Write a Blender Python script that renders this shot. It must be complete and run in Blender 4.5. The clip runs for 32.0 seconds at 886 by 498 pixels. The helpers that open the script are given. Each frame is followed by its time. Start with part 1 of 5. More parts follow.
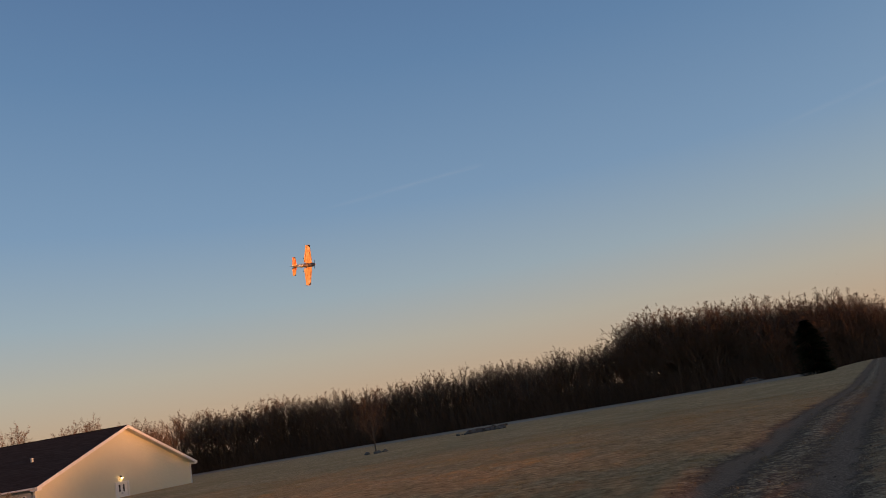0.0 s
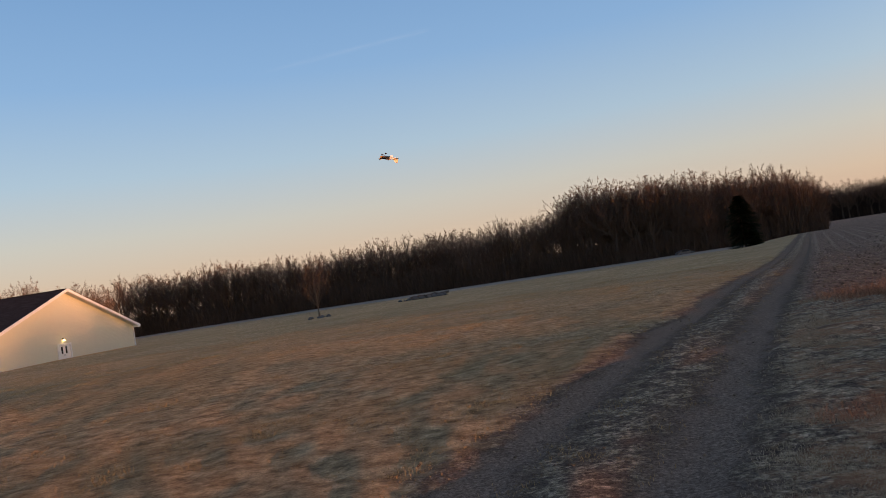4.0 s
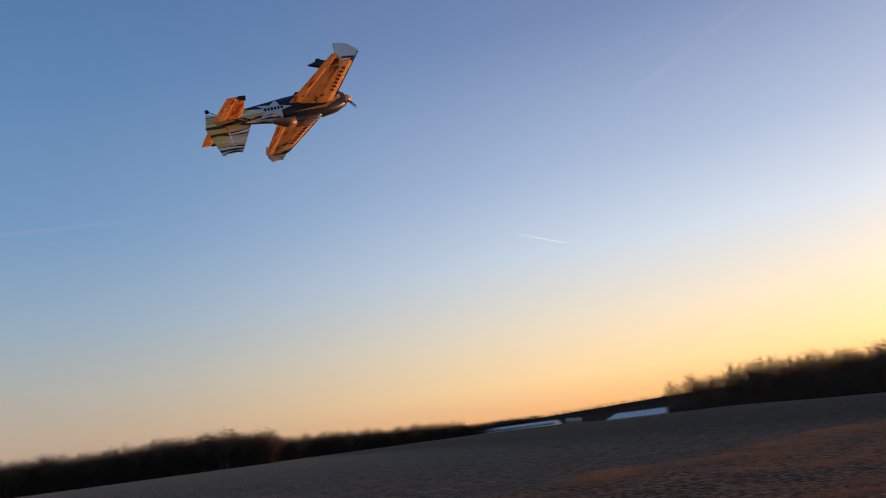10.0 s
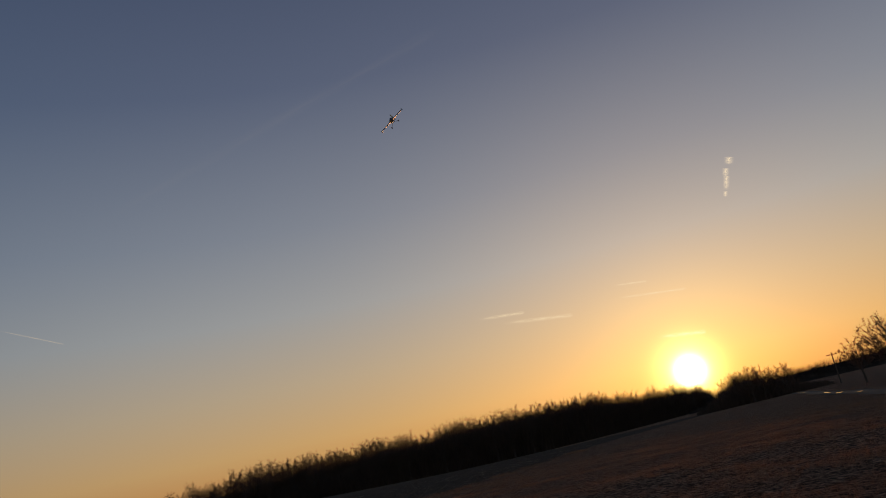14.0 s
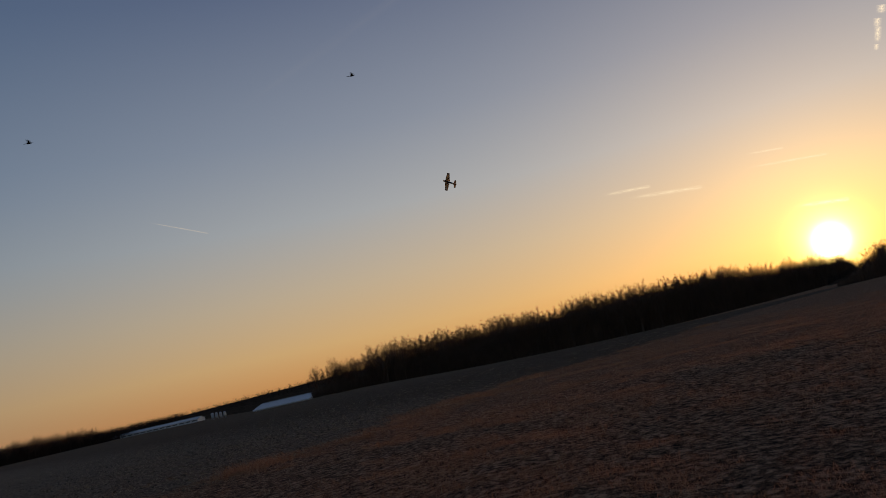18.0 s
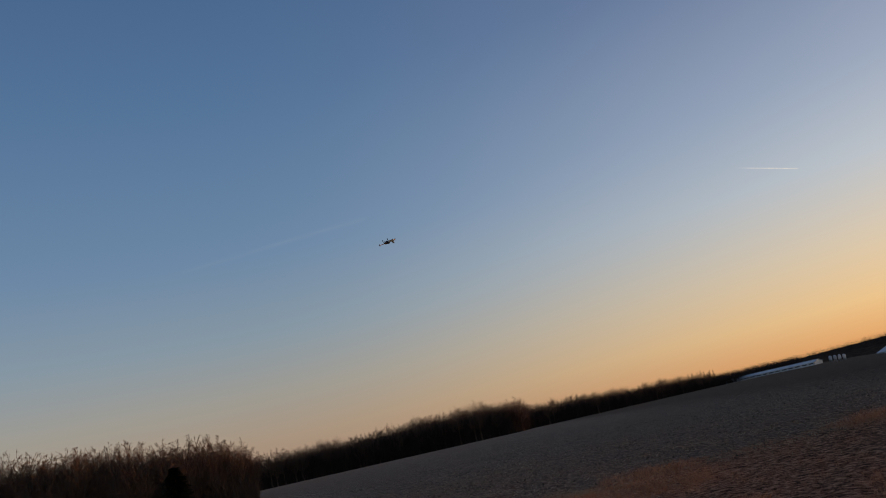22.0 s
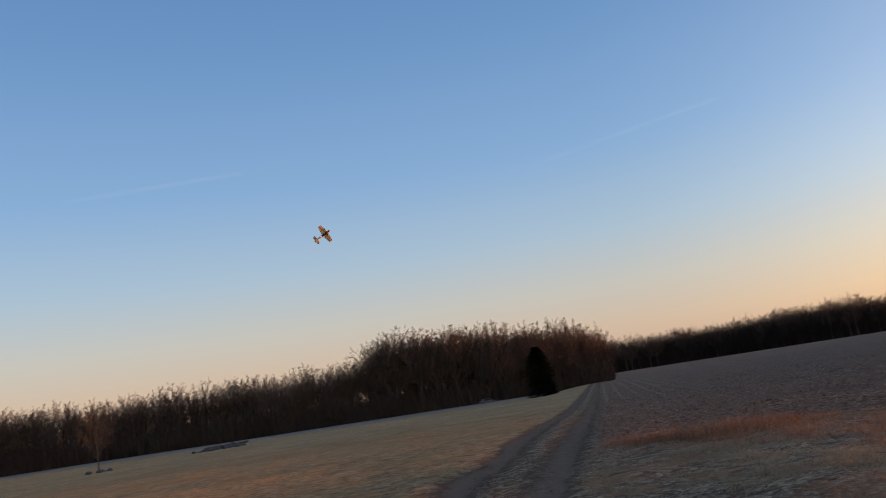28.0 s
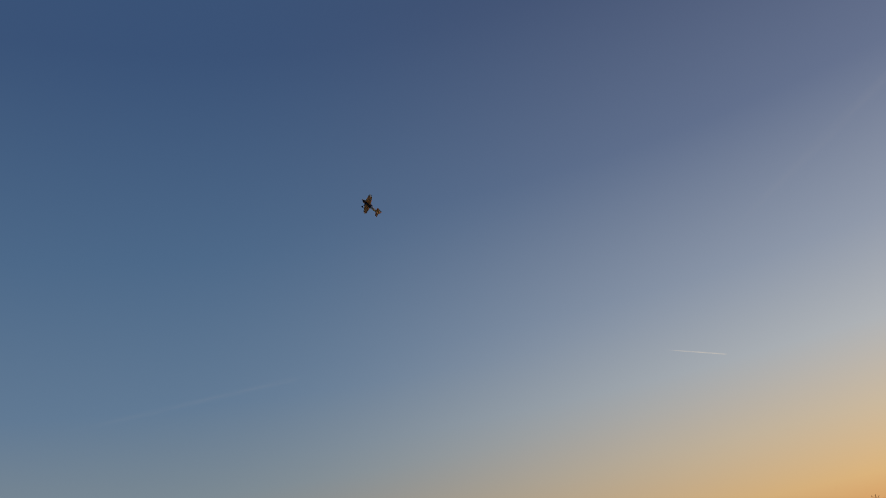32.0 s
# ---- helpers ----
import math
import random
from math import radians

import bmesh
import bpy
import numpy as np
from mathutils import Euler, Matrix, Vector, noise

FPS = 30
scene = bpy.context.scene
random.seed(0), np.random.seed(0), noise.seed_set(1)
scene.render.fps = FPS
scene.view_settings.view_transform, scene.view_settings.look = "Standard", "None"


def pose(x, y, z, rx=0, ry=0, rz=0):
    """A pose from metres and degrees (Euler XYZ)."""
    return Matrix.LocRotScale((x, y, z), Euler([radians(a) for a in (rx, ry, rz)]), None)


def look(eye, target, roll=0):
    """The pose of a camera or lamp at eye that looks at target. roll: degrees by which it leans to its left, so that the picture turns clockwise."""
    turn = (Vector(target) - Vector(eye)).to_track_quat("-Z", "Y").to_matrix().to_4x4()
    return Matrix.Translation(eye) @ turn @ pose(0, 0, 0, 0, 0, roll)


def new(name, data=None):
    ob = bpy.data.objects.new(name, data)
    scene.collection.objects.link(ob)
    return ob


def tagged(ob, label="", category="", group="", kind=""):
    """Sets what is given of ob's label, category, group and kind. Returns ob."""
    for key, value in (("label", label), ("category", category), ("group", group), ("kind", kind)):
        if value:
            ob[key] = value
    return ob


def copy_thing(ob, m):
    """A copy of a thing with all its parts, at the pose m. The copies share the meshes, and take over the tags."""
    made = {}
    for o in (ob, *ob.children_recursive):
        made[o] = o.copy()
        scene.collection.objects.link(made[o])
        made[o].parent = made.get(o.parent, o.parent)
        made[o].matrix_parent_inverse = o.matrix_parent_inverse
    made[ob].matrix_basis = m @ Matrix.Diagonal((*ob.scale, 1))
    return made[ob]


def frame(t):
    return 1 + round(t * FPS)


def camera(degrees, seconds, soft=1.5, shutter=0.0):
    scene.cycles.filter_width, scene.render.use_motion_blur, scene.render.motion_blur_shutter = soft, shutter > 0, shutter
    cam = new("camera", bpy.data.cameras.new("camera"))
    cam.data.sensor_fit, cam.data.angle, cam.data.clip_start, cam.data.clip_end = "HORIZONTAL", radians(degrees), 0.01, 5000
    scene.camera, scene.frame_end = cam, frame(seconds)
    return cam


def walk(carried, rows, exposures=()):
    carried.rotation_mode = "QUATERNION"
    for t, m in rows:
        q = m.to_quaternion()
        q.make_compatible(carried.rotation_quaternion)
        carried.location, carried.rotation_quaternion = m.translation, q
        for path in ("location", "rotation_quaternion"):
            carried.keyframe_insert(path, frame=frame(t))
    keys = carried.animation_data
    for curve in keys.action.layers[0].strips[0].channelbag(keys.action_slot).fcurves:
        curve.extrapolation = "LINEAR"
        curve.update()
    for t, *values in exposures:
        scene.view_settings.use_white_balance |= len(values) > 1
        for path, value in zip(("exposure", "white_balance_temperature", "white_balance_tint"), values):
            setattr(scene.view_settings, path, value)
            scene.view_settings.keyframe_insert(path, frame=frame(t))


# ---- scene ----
# The camera: carried on a head that turns after the aircraft; yaw to the left, pitch up, roll.
EYE = (0.0, 0.0, 1.7)
ROWS = [
    (0.0, 6.33, 12.14, -9.77), (0.5, -1.73, 9.76, -9.03), (1.0, -12.04, 5.92, -9.98), (1.5, -19.55, 5.27, -11.72),
    (2.0, -19.79, 3.75, -14.6), (2.5, -16.89, 4.39, -13.58), (3.0, -10.32, 3.72, -11.93), (3.5, -0.45, 0.89, -8.3),
    (5.5, 8.25, 7.87, -10.8), (6.0, 9.57, 8.95, -11.21), (6.5, 15.21, 12.93, -11.73), (7.0, 16.78, 11.88, -11.66),
    (7.5, 18.23, 12.06, -11.52), (8.0, 19.15, 12.23, -11.48), (8.5, 18.89, 12.18, -10.77), (9.0, 15.02, 12.61, -9.89),
    (9.3, 3.86, 13.64, -8.89), (9.5, -11.57, 14.24, -9.71), (9.7, -29.93, 14.37, -9.33), (10.0, -54.74, 13.28, -7.56),
    (10.2, -66.28, 11.77, -6.36), (10.5, -73.78, 8.03, -7.82), (11.0, -82.59, 5.12, -4.97), (11.5, -88.83, 4.36, -8.51),
    (12.0, -91.56, 5.09, -7.92), (12.5, -92.83, 8.37, -8.58), (13.0, -92.94, 13.19, -10.98), (13.5, -92.0, 14.91, -13.15),
    (14.0, -90.95, 14.58, -12.65), (14.5, -91.62, 11.8, -12.17), (16.5, -95.71, 4.27, -7.02), (17.0, -91.4, 5.57, -9.52),
    (17.5, -85.11, 5.55, -11.35), (18.0, -80.16, 7.98, -12.84), (18.5, -76.66, 9.69, -13.0), (19.0, -69.63, 10.18, -13.69),
    (19.5, -59.92, 10.38, -14.92), (20.0, -51.07, 10.53, -15.27), (20.5, -43.19, 11.25, -15.17), (21.0, -38.99, 13.94, -14.55),
    (21.5, -38.93, 15.64, -13.88), (22.0, -38.27, 13.68, -12.76), (22.5, -34.59, 10.28, -12.05), (23.0, -30.21, 8.05, -11.35),
    (23.5, -25.45, 6.91, -10.55), (24.0, -18.66, 6.69, -9.64), (24.5, -10.64, 6.32, -9.61), (25.0, -5.74, 5.55, -10.22),
    (25.5, 0.01, 5.56, -11.17), (27.5, -1.79, 7.15, -8.62), (28.0, -11.58, 10.46, -8.9), (28.5, -22.02, 13.38, -8.12),
    (29.0, -32.85, 14.8, -7.7), (29.5, -41.44, 14.84, -7.41), (30.0, -49.63, 14.68, -8.13), (30.5, -52.51, 14.31, -9.07),
    (31.0, -50.67, 15.3, -9.51), (31.5, -45.1, 20.17, -10.78), (32.0, -45.62, 24.53, -11.61),
]

def head(yaw, pitch, roll):
    return pose(*EYE, 0, 0, yaw) @ pose(0, 0, 0, 90 + pitch) @ pose(0, 0, 0, 0, 0, roll)


cam = camera(58.85, 32.0, soft=0.8, shutter=0.12)
walk(cam, [(t, head(y, p, r)) for t, y, p, r in ROWS],
     exposures=[(t, e, k, 10) for t, e, k in (
         (0, -0.25, 6900), (1, 0.05, 6900), (2, 0.15, 6700), (3, 0.25, 6500), (6, 0.18, 6400), (7, -0.1, 6400), (8, -0.12, 6400),
         (9, -0.1, 6400), (9.7, -0.18, 6150), (10.5, -0.18, 6200), (11.2, -0.4, 6600), (12, -0.72, 6850), (12.5, -0.85, 6850),
         (13, -1.08, 6900), (14, -1.42, 6950), (14.5, -1.4, 6850), (16.5, -1.25, 6850), (17.5, -1.17, 6850), (19, -1.15, 6600),
         (20, -0.97, 6550), (21.5, -0.58, 6500), (22.5, -0.55, 6500), (23.5, -0.22, 6400), (25, 0.1, 6350), (28, 0.2, 6350),
         (29, -0.2, 6500), (30, -0.62, 6600), (31, -0.8, 6600), (32, -0.9, 6600))])

# ---- light ----
SUN_AZ, SUN_EL = radians(105.9), radians(2.1)
SUN_DIR = Vector((math.sin(SUN_AZ) * math.cos(SUN_EL), math.cos(SUN_AZ) * math.cos(SUN_EL), math.sin(SUN_EL)))


def spherical(az, el, d):
    """A place seen from the eye at compass bearing az and elevation el, d metres off."""
    a, e = radians(az), radians(el)
    return Vector((math.sin(a) * math.cos(e) * d, math.cos(a) * math.cos(e) * d, 1.7 + math.sin(e) * d))


def srgb(r, g, b, k=1.0):
    return tuple(k * ((c / 255 / 12.92) if c <= 10 else ((c / 255 + 0.055) / 1.055) ** 2.4) for c in (r, g, b)) + (1.0,)


def make_world():
    w = bpy.data.worlds.new("evening_sky")
    scene.world = w
    w.use_nodes = True
    nt = w.node_tree
    nt.nodes.clear()
    N, L = nt.nodes.new, nt.links.new
    out, bg = N("ShaderNodeOutputWorld"), N("ShaderNodeBackground")
    co, nrm, sep = N("ShaderNodeTexCoord"), N("ShaderNodeVectorMath"), N("ShaderNodeSeparateXYZ")
    nrm.operation = "NORMALIZE"
    L(co.outputs["Generated"], nrm.inputs[0])
    L(nrm.outputs[0], sep.inputs[0])
    sky = N("ShaderNodeTexSky")
    sky.sky_type = "NISHITA"
    sky.sun_disc = False
    sky.sun_elevation, sky.sun_rotation = SUN_EL, SUN_AZ
    sky.air_density, sky.dust_density, sky.ozone_density = 1.0, 1.5, 2.0
    up = N("ShaderNodeMapRange")
    up.inputs["From Min"].default_value, up.inputs["From Max"].default_value = 0.0, 0.7
    L(sep.outputs["Z"], up.inputs["Value"])

    def ramp(stops, k):
        r = N("ShaderNodeValToRGB")
        L(up.outputs[0], r.inputs["Fac"])
        el = r.color_ramp.elements
        while len(el) > 1:
            el.remove(el[-1])
        for i, (deg, col) in enumerate(stops):
            pos = math.sin(radians(deg)) / 0.7
            e = el[0] if i == 0 else el.new(pos)
            e.position = pos
            e.color = srgb(*col, k)
        return r
    away = ramp([(0, (208, 171, 147)), (3, (208, 183, 162)), (6, (196, 190, 181)), (10, (168, 187, 203)), (16, (134, 168, 206)), (26, (106, 145, 191)), (40, (80, 114, 166))], 1.0)
    near = ramp([(0, (240, 166, 95)), (3, (248, 203, 142)), (7, (228, 206, 177)), (12, (196, 200, 206)), (18, (160, 170, 190)), (28, (109, 122, 155)), (42, (74, 88, 124))], 1.62)
    level = N("ShaderNodeVectorMath")
    level.operation = "MULTIPLY"
    level.inputs[1].default_value = (1, 1, 0)
    L(nrm.outputs[0], level.inputs[0])
    unit = N("ShaderNodeVectorMath")
    unit.operation = "NORMALIZE"
    L(level.outputs[0], unit.inputs[0])
    side = N("ShaderNodeVectorMath")
    side.operation = "DOT_PRODUCT"
    side.inputs[1].default_value = (math.sin(SUN_AZ), math.cos(SUN_AZ), 0)
    L(unit.outputs[0], side.inputs[0])
    fac = N("ShaderNodeMapRange")
    fac.interpolation_type = "SMOOTHSTEP"
    fac.inputs["From Min"].default_value, fac.inputs["From Max"].default_value = 0.08, 1.0
    L(side.outputs["Value"], fac.inputs["Value"])
    mix = N("ShaderNodeMix")
    mix.data_type = "RGBA"
    curve = N("ShaderNodeMath")
    curve.operation = "POWER"
    curve.inputs[1].default_value = 1.2
    L(fac.outputs[0], curve.inputs[0])
    L(curve.outputs[0], mix.inputs["Factor"])
    L(away.outputs["Color"], mix.inputs["A"])
    L(near.outputs["Color"], mix.inputs["B"])
    # the aureole round the sun
    dot = N("ShaderNodeVectorMath")
    dot.operation = "DOT_PRODUCT"
    dot.inputs[1].default_value = SUN_DIR
    L(nrm.outputs[0], dot.inputs[0])
    pos = N("ShaderNodeMath")
    pos.operation = "MAXIMUM"
    pos.inputs[1].default_value = 0.0
    L(dot.outputs["Value"], pos.inputs[0])
    total = mix.outputs["Result"]
    for power, colour, amount in ((30, (1.0, 0.67, 0.33, 1), 0.5), (220, (1.0, 0.64, 0.12, 1), 0.9), (2200, (1.0, 0.78, 0.24, 1), 7.0), (14000, (1.0, 0.88, 0.55, 1), 40.0)):
        p, m = N("ShaderNodeMath"), N("ShaderNodeMix")
        p.operation = "POWER"
        p.inputs[1].default_value = power
        L(pos.outputs[0], p.inputs[0])
        s = N("ShaderNodeMath")
        s.operation = "MULTIPLY"
        s.inputs[1].default_value = amount
        L(p.outputs[0], s.inputs[0])
        m.data_type, m.blend_type = "RGBA", "ADD"
        m.clamp_factor = False
        L(s.outputs[0], m.inputs["Factor"])
        L(total, m.inputs["A"])
        m.inputs["B"].default_value = colour
        total = m.outputs["Result"]
    nis, add = N("ShaderNodeBackground"), N("ShaderNodeAddShader")
    nis.inputs["Strength"].default_value = 0.06
    L(sky.outputs["Color"], nis.inputs["Color"])
    L(total, bg.inputs["Color"])
    bg.inputs["Strength"].default_value = 0.82
    L(bg.outputs[0], add.inputs[0])
    L(nis.outputs[0], add.inputs[1])
    L(add.outputs[0], out.inputs["Surface"])


make_world()
sun_data = bpy.data.lights.new("sun", "SUN")
sun_data.energy, sun_data.angle, sun_data.color = 5.0, radians(0.55), (1.0, 0.42, 0.18)
sun = new("sun", sun_data)
# its light comes in lower, past the far skyline
sun.matrix_world = look((math.sin(SUN_AZ) * 100, math.cos(SUN_AZ) * 100, 100 * math.tan(radians(1.45))), (0, 0, 0))


# ---- materials ----
class Mat:
    """A node material with a principled shader and a few shorthands."""

    def __init__(self, name, rough=0.8, metal=0.0, spec=0.3):
        self.m = bpy.data.materials.new(name)
        self.m.use_nodes = True
        self.nt = self.m.node_tree
        self.b = self.nt.nodes["Principled BSDF"]
        self.b.inputs["Roughness"].default_value = rough
        self.b.inputs["Metallic"].default_value = metal
        self.b.inputs["Specular IOR Level"].default_value = spec

    def n(self, kind, **kw):
        node = self.nt.nodes.new(kind)
        for k, v in kw.items():
            node.inputs[k].default_value = v
        return node

    def l(self, a, b):
        self.nt.links.new(a, b)

    def coord(self, which="Object"):
        return self.n("ShaderNodeTexCoord").outputs[which]

    def noise(self, scale, detail=4, rough=0.6, coord=None, stretch=None):
        t = self.n("ShaderNodeTexNoise", Scale=scale, Detail=detail, Roughness=rough)
        c = coord or self.coord()
        if stretch:
            mp = self.n("ShaderNodeMapping", Scale=stretch)
            self.l(c, mp.inputs["Vector"])
            c = mp.outputs[0]
        self.l(c, t.inputs["Vector"])
        return t.outputs["Fac"]

    def ramp(self, fac, stops):
        r = self.n("ShaderNodeValToRGB")
        el = r.color_ramp.elements
        while len(el) > 1:
            el.remove(el[-1])
        for i, (p, c) in enumerate(stops):
            e = el[0] if i == 0 else el.new(p)
            e.position = p
            e.color = (*c, 1) if len(c) == 3 else c
        self.l(fac, r.inputs["Fac"])
        return r.outputs["Color"]

    def mix(self, fac, a, b, blend="MIX"):
        m = self.n("ShaderNodeMix")
        m.data_type, m.blend_type = "RGBA", blend
        for src, key in ((fac, "Factor"), (a, "A"), (b, "B")):
            if isinstance(src, (int, float)):
                m.inputs[key].default_value = src
            elif isinstance(src, tuple):
                m.inputs[key].default_value = (*src, 1) if len(src) == 3 else src
            else:
                self.l(src, m.inputs[key])
        return m.outputs["Result"]

    def math(self, op, a, b=0.0, clamp=False):
        m = self.n("ShaderNodeMath")
        m.operation, m.use_clamp = op, clamp
        for i, v in enumerate((a, b)):
            if isinstance(v, (int, float)):
                m.inputs[i].default_value = v
            else:
                self.l(v, m.inputs[i])
        return m.outputs[0]

    def step(self, v, lo, hi):
        m = self.n("ShaderNodeMapRange")
        m.interpolation_type = "SMOOTHSTEP"
        m.inputs["From Min"].default_value, m.inputs["From Max"].default_value = lo, hi
        self.l(v, m.inputs["Value"])
        return m.outputs[0]

    def colour(self, c):
        if isinstance(c, tuple):
            self.b.inputs["Base Color"].default_value = (*c, 1)
        else:
            self.l(c, self.b.inputs["Base Color"])
        return self

    def bump(self, h, strength=0.3, dist=0.02):
        b = self.n("ShaderNodeBump", Strength=strength, Distance=dist)
        self.l(h, b.inputs["Height"])
        self.l(b.outputs[0], self.b.inputs["Normal"])
        return self


def simple(name, dark, light, scale=8.0, rough=0.7, metal=0.0, bump=0.2, dist=0.01, stretch=None, spec=0.3):
    m = Mat(name, rough, metal, spec)
    f, g = m.noise(scale, 5, stretch=stretch), m.noise(scale * 0.13, 3)
    m.colour(m.mix(m.math("MULTIPLY", g, 0.5), m.ramp(f, [(0.3, dark), (0.7, light)]), tuple(c * 0.8 for c in dark)))
    m.bump(f, bump, dist)
    return m.m


def varied(name, dark, light, rough=0.9):
    """Many small pieces in one mesh: each takes a tone of its own."""
    m = Mat(name, rough, 0, 0.0)
    geo = m.n("ShaderNodeNewGeometry")
    f = m.noise(0.09, 3)
    m.colour(m.mix(f, m.ramp(geo.outputs["Random Per Island"], [(0.0, dark), (1.0, light)]), tuple(c * 0.7 for c in dark)))
    return m.m


def grass_blades(name, dark, light):
    """Dry blades: each takes a tone of its own and lets some light through."""
    m = Mat(name, 0.9, 0, 0.0)
    geo, tr, mx = m.n("ShaderNodeNewGeometry"), m.n("ShaderNodeBsdfTranslucent"), m.n("ShaderNodeMixShader", Fac=0.14)
    col = m.mix(m.noise(0.3, 3), m.ramp(geo.outputs["Random Per Island"], [(0.0, dark), (0.6, light), (1.0, tuple(min(0.9, c * 1.15) for c in light))]), tuple(c * 0.8 for c in dark))
    m.colour(col)
    m.l(col, tr.inputs["Color"])
    m.l(m.b.outputs[0], mx.inputs[1])
    m.l(tr.outputs[0], mx.inputs[2])
    m.l(mx.outputs[0], m.nt.nodes["Material Output"].inputs["Surface"])
    return m.m


def ground_material():
    m = Mat("ground_grass_soil", 1.0, 0, 0.0)
    m.b.inputs["Diffuse Roughness"].default_value = 1.0
    c = m.coord()
    s = m.n("ShaderNodeSeparateXYZ")
    m.l(c, s.inputs[0])
    x, y = s.outputs["X"], s.outputs["Y"]
    ta = radians(21.3)
    fine, mid, big = m.noise(20, 8, 0.8), m.noise(3.0, 8, 0.75), m.noise(0.12, 4)
    patch = m.noise(0.6, 7, 0.72)
    # across the track, from its middle line, with a ragged edge
    off = m.math("ADD", m.math("SUBTRACT", m.math("MULTIPLY", x, math.cos(ta)), m.math("MULTIPLY", y, math.sin(ta))), 2.0)
    wob = m.math("ADD", m.math("MULTIPLY", m.math("SUBTRACT", m.noise(0.35, 3), 0.5), 1.0), m.math("MULTIPLY", m.math("SUBTRACT", m.noise(2.2, 6, 0.75), 0.5), 1.3))
    offw = m.math("ADD", off, wob)
    aoff = m.math("ABSOLUTE", offw)
    lawn = m.ramp(mid, [(0.36, (0.21, 0.135, 0.068)), (0.5, (0.48, 0.32, 0.165)), (0.62, (0.74, 0.51, 0.27))])
    lawn = m.mix(m.step(big, 0.42, 0.6), lawn, m.mix(0.35, lawn, (0.30, 0.20, 0.085)))
    lawn = m.mix(m.step(patch, 0.5, 0.68), lawn, m.mix(0.55, lawn, (0.62, 0.36, 0.17)))
    lawn = m.mix(m.math("MULTIPLY", m.step(fine, 0.45, 0.7), 0.55), lawn, (0.13, 0.09, 0.05))
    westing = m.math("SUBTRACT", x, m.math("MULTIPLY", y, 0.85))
    # matted straw over dark soil beside the track, russet grass further towards the sunset
    straw = m.ramp(m.noise(13, 8, 0.8), [(0.40, (0.15, 0.105, 0.066)), (0.5, (0.46, 0.335, 0.20)), (0.6, (0.85, 0.64, 0.41))])
    bare = m.ramp(m.noise(17, 8, 0.8), [(0.40, (0.075, 0.053, 0.039)), (0.6, (0.27, 0.188, 0.128))])
    cover = m.step(m.math("ADD", m.math("MULTIPLY", m.noise(2.6, 9, 0.8), 0.6), m.math("MULTIPLY", m.noise(8, 6, 0.7), 0.4)), 0.45, 0.535)
    rough_g = m.mix(cover, bare, straw)
    rough_g = m.mix(m.step(patch, 0.5, 0.6), rough_g, m.mix(0.6, rough_g, (0.50, 0.25, 0.12)))
    russet = m.ramp(m.noise(6, 9, 0.82), [(0.41, (0.05, 0.028, 0.019)), (0.5, (0.25, 0.127, 0.075)), (0.59, (0.68, 0.37, 0.22))])
    rough_g = m.mix(m.step(m.math("ADD", westing, m.math("MULTIPLY", m.math("SUBTRACT", m.noise(0.4, 5), 0.5), 7.0)), -1.5, 4.0), rough_g, russet)

    clod = m.n("ShaderNodeTexVoronoi", Scale=5.0)
    m.l(c, clod.inputs["Vector"])
    soil = m.ramp(m.noise(7.0, 9, 0.85), [(0.41, (0.078, 0.047, 0.032)), (0.5, (0.27, 0.170, 0.112)), (0.6, (0.62, 0.42, 0.285))])
    soil = m.mix(m.math("MULTIPLY", m.step(clod.outputs["Distance"], 0.25, 0.6), 0.35), soil, (0.085, 0.06, 0.042))
    soil = m.mix(m.step(patch, 0.52, 0.7), soil, m.mix(0.35, soil, (0.40, 0.30, 0.2)))
    # pale stubble lines beside the end of the track
    wv = m.math("SINE", m.math("MULTIPLY", off, 2 * math.pi / 1.6))
    dist = m.n("ShaderNodeVectorMath")
    dist.operation = "LENGTH"
    m.l(c, dist.inputs[0])
    d = dist.outputs["Value"]
    zone = m.math("MULTIPLY", m.math("MULTIPLY", m.step(d, 50.0, 80.0), m.math("SUBTRACT", 1.0, m.step(d, 150.0, 200.0))), m.math("SUBTRACT", 1.0, m.step(off, 9.0, 15.0)))
    soil = m.mix(m.math("MULTIPLY", m.math("MULTIPLY", m.step(wv, 0.45, 0.95), zone), m.math("MULTIPLY", m.step(mid, 0.35, 0.62), 0.5)), soil, (0.46, 0.35, 0.23))
    far = m.math("MULTIPLY", m.step(m.math("ADD", d, m.math("MULTIPLY", m.noise(0.02, 4), 120.0)), 190.0, 330.0), 0.22)
    soil = m.mix(far, soil, (0.37, 0.25, 0.17))
    # soil colour darkened towards the sunset, standing in for the clods' shaded sides
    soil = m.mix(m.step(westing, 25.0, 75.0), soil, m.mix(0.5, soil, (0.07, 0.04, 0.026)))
    gravel = m.ramp(m.noise(26, 8, 0.8), [(0.38, (0.105, 0.07, 0.047)), (0.5, (0.19, 0.13, 0.088)), (0.62, (0.35, 0.245, 0.168))])
    # the rough grass ends along a line that leads towards the sunset
    line = m.n("ShaderNodeValToRGB")
    el = line.color_ramp.elements
    while len(el) > 1:
        el.remove(el[-1])
    for i, (px, py) in enumerate(BORDER):
        e = el[0] if i == 0 else el.new(px / 200)
        e.position = px / 200
        e.color = ((py + 60) / 90,) * 3 + (1,)
    m.l(m.math("DIVIDE", x, 200.0), line.inputs["Fac"])
    edge_y = m.math("SUBTRACT", m.math("MULTIPLY", line.outputs["Color"], 90.0), 60.0)
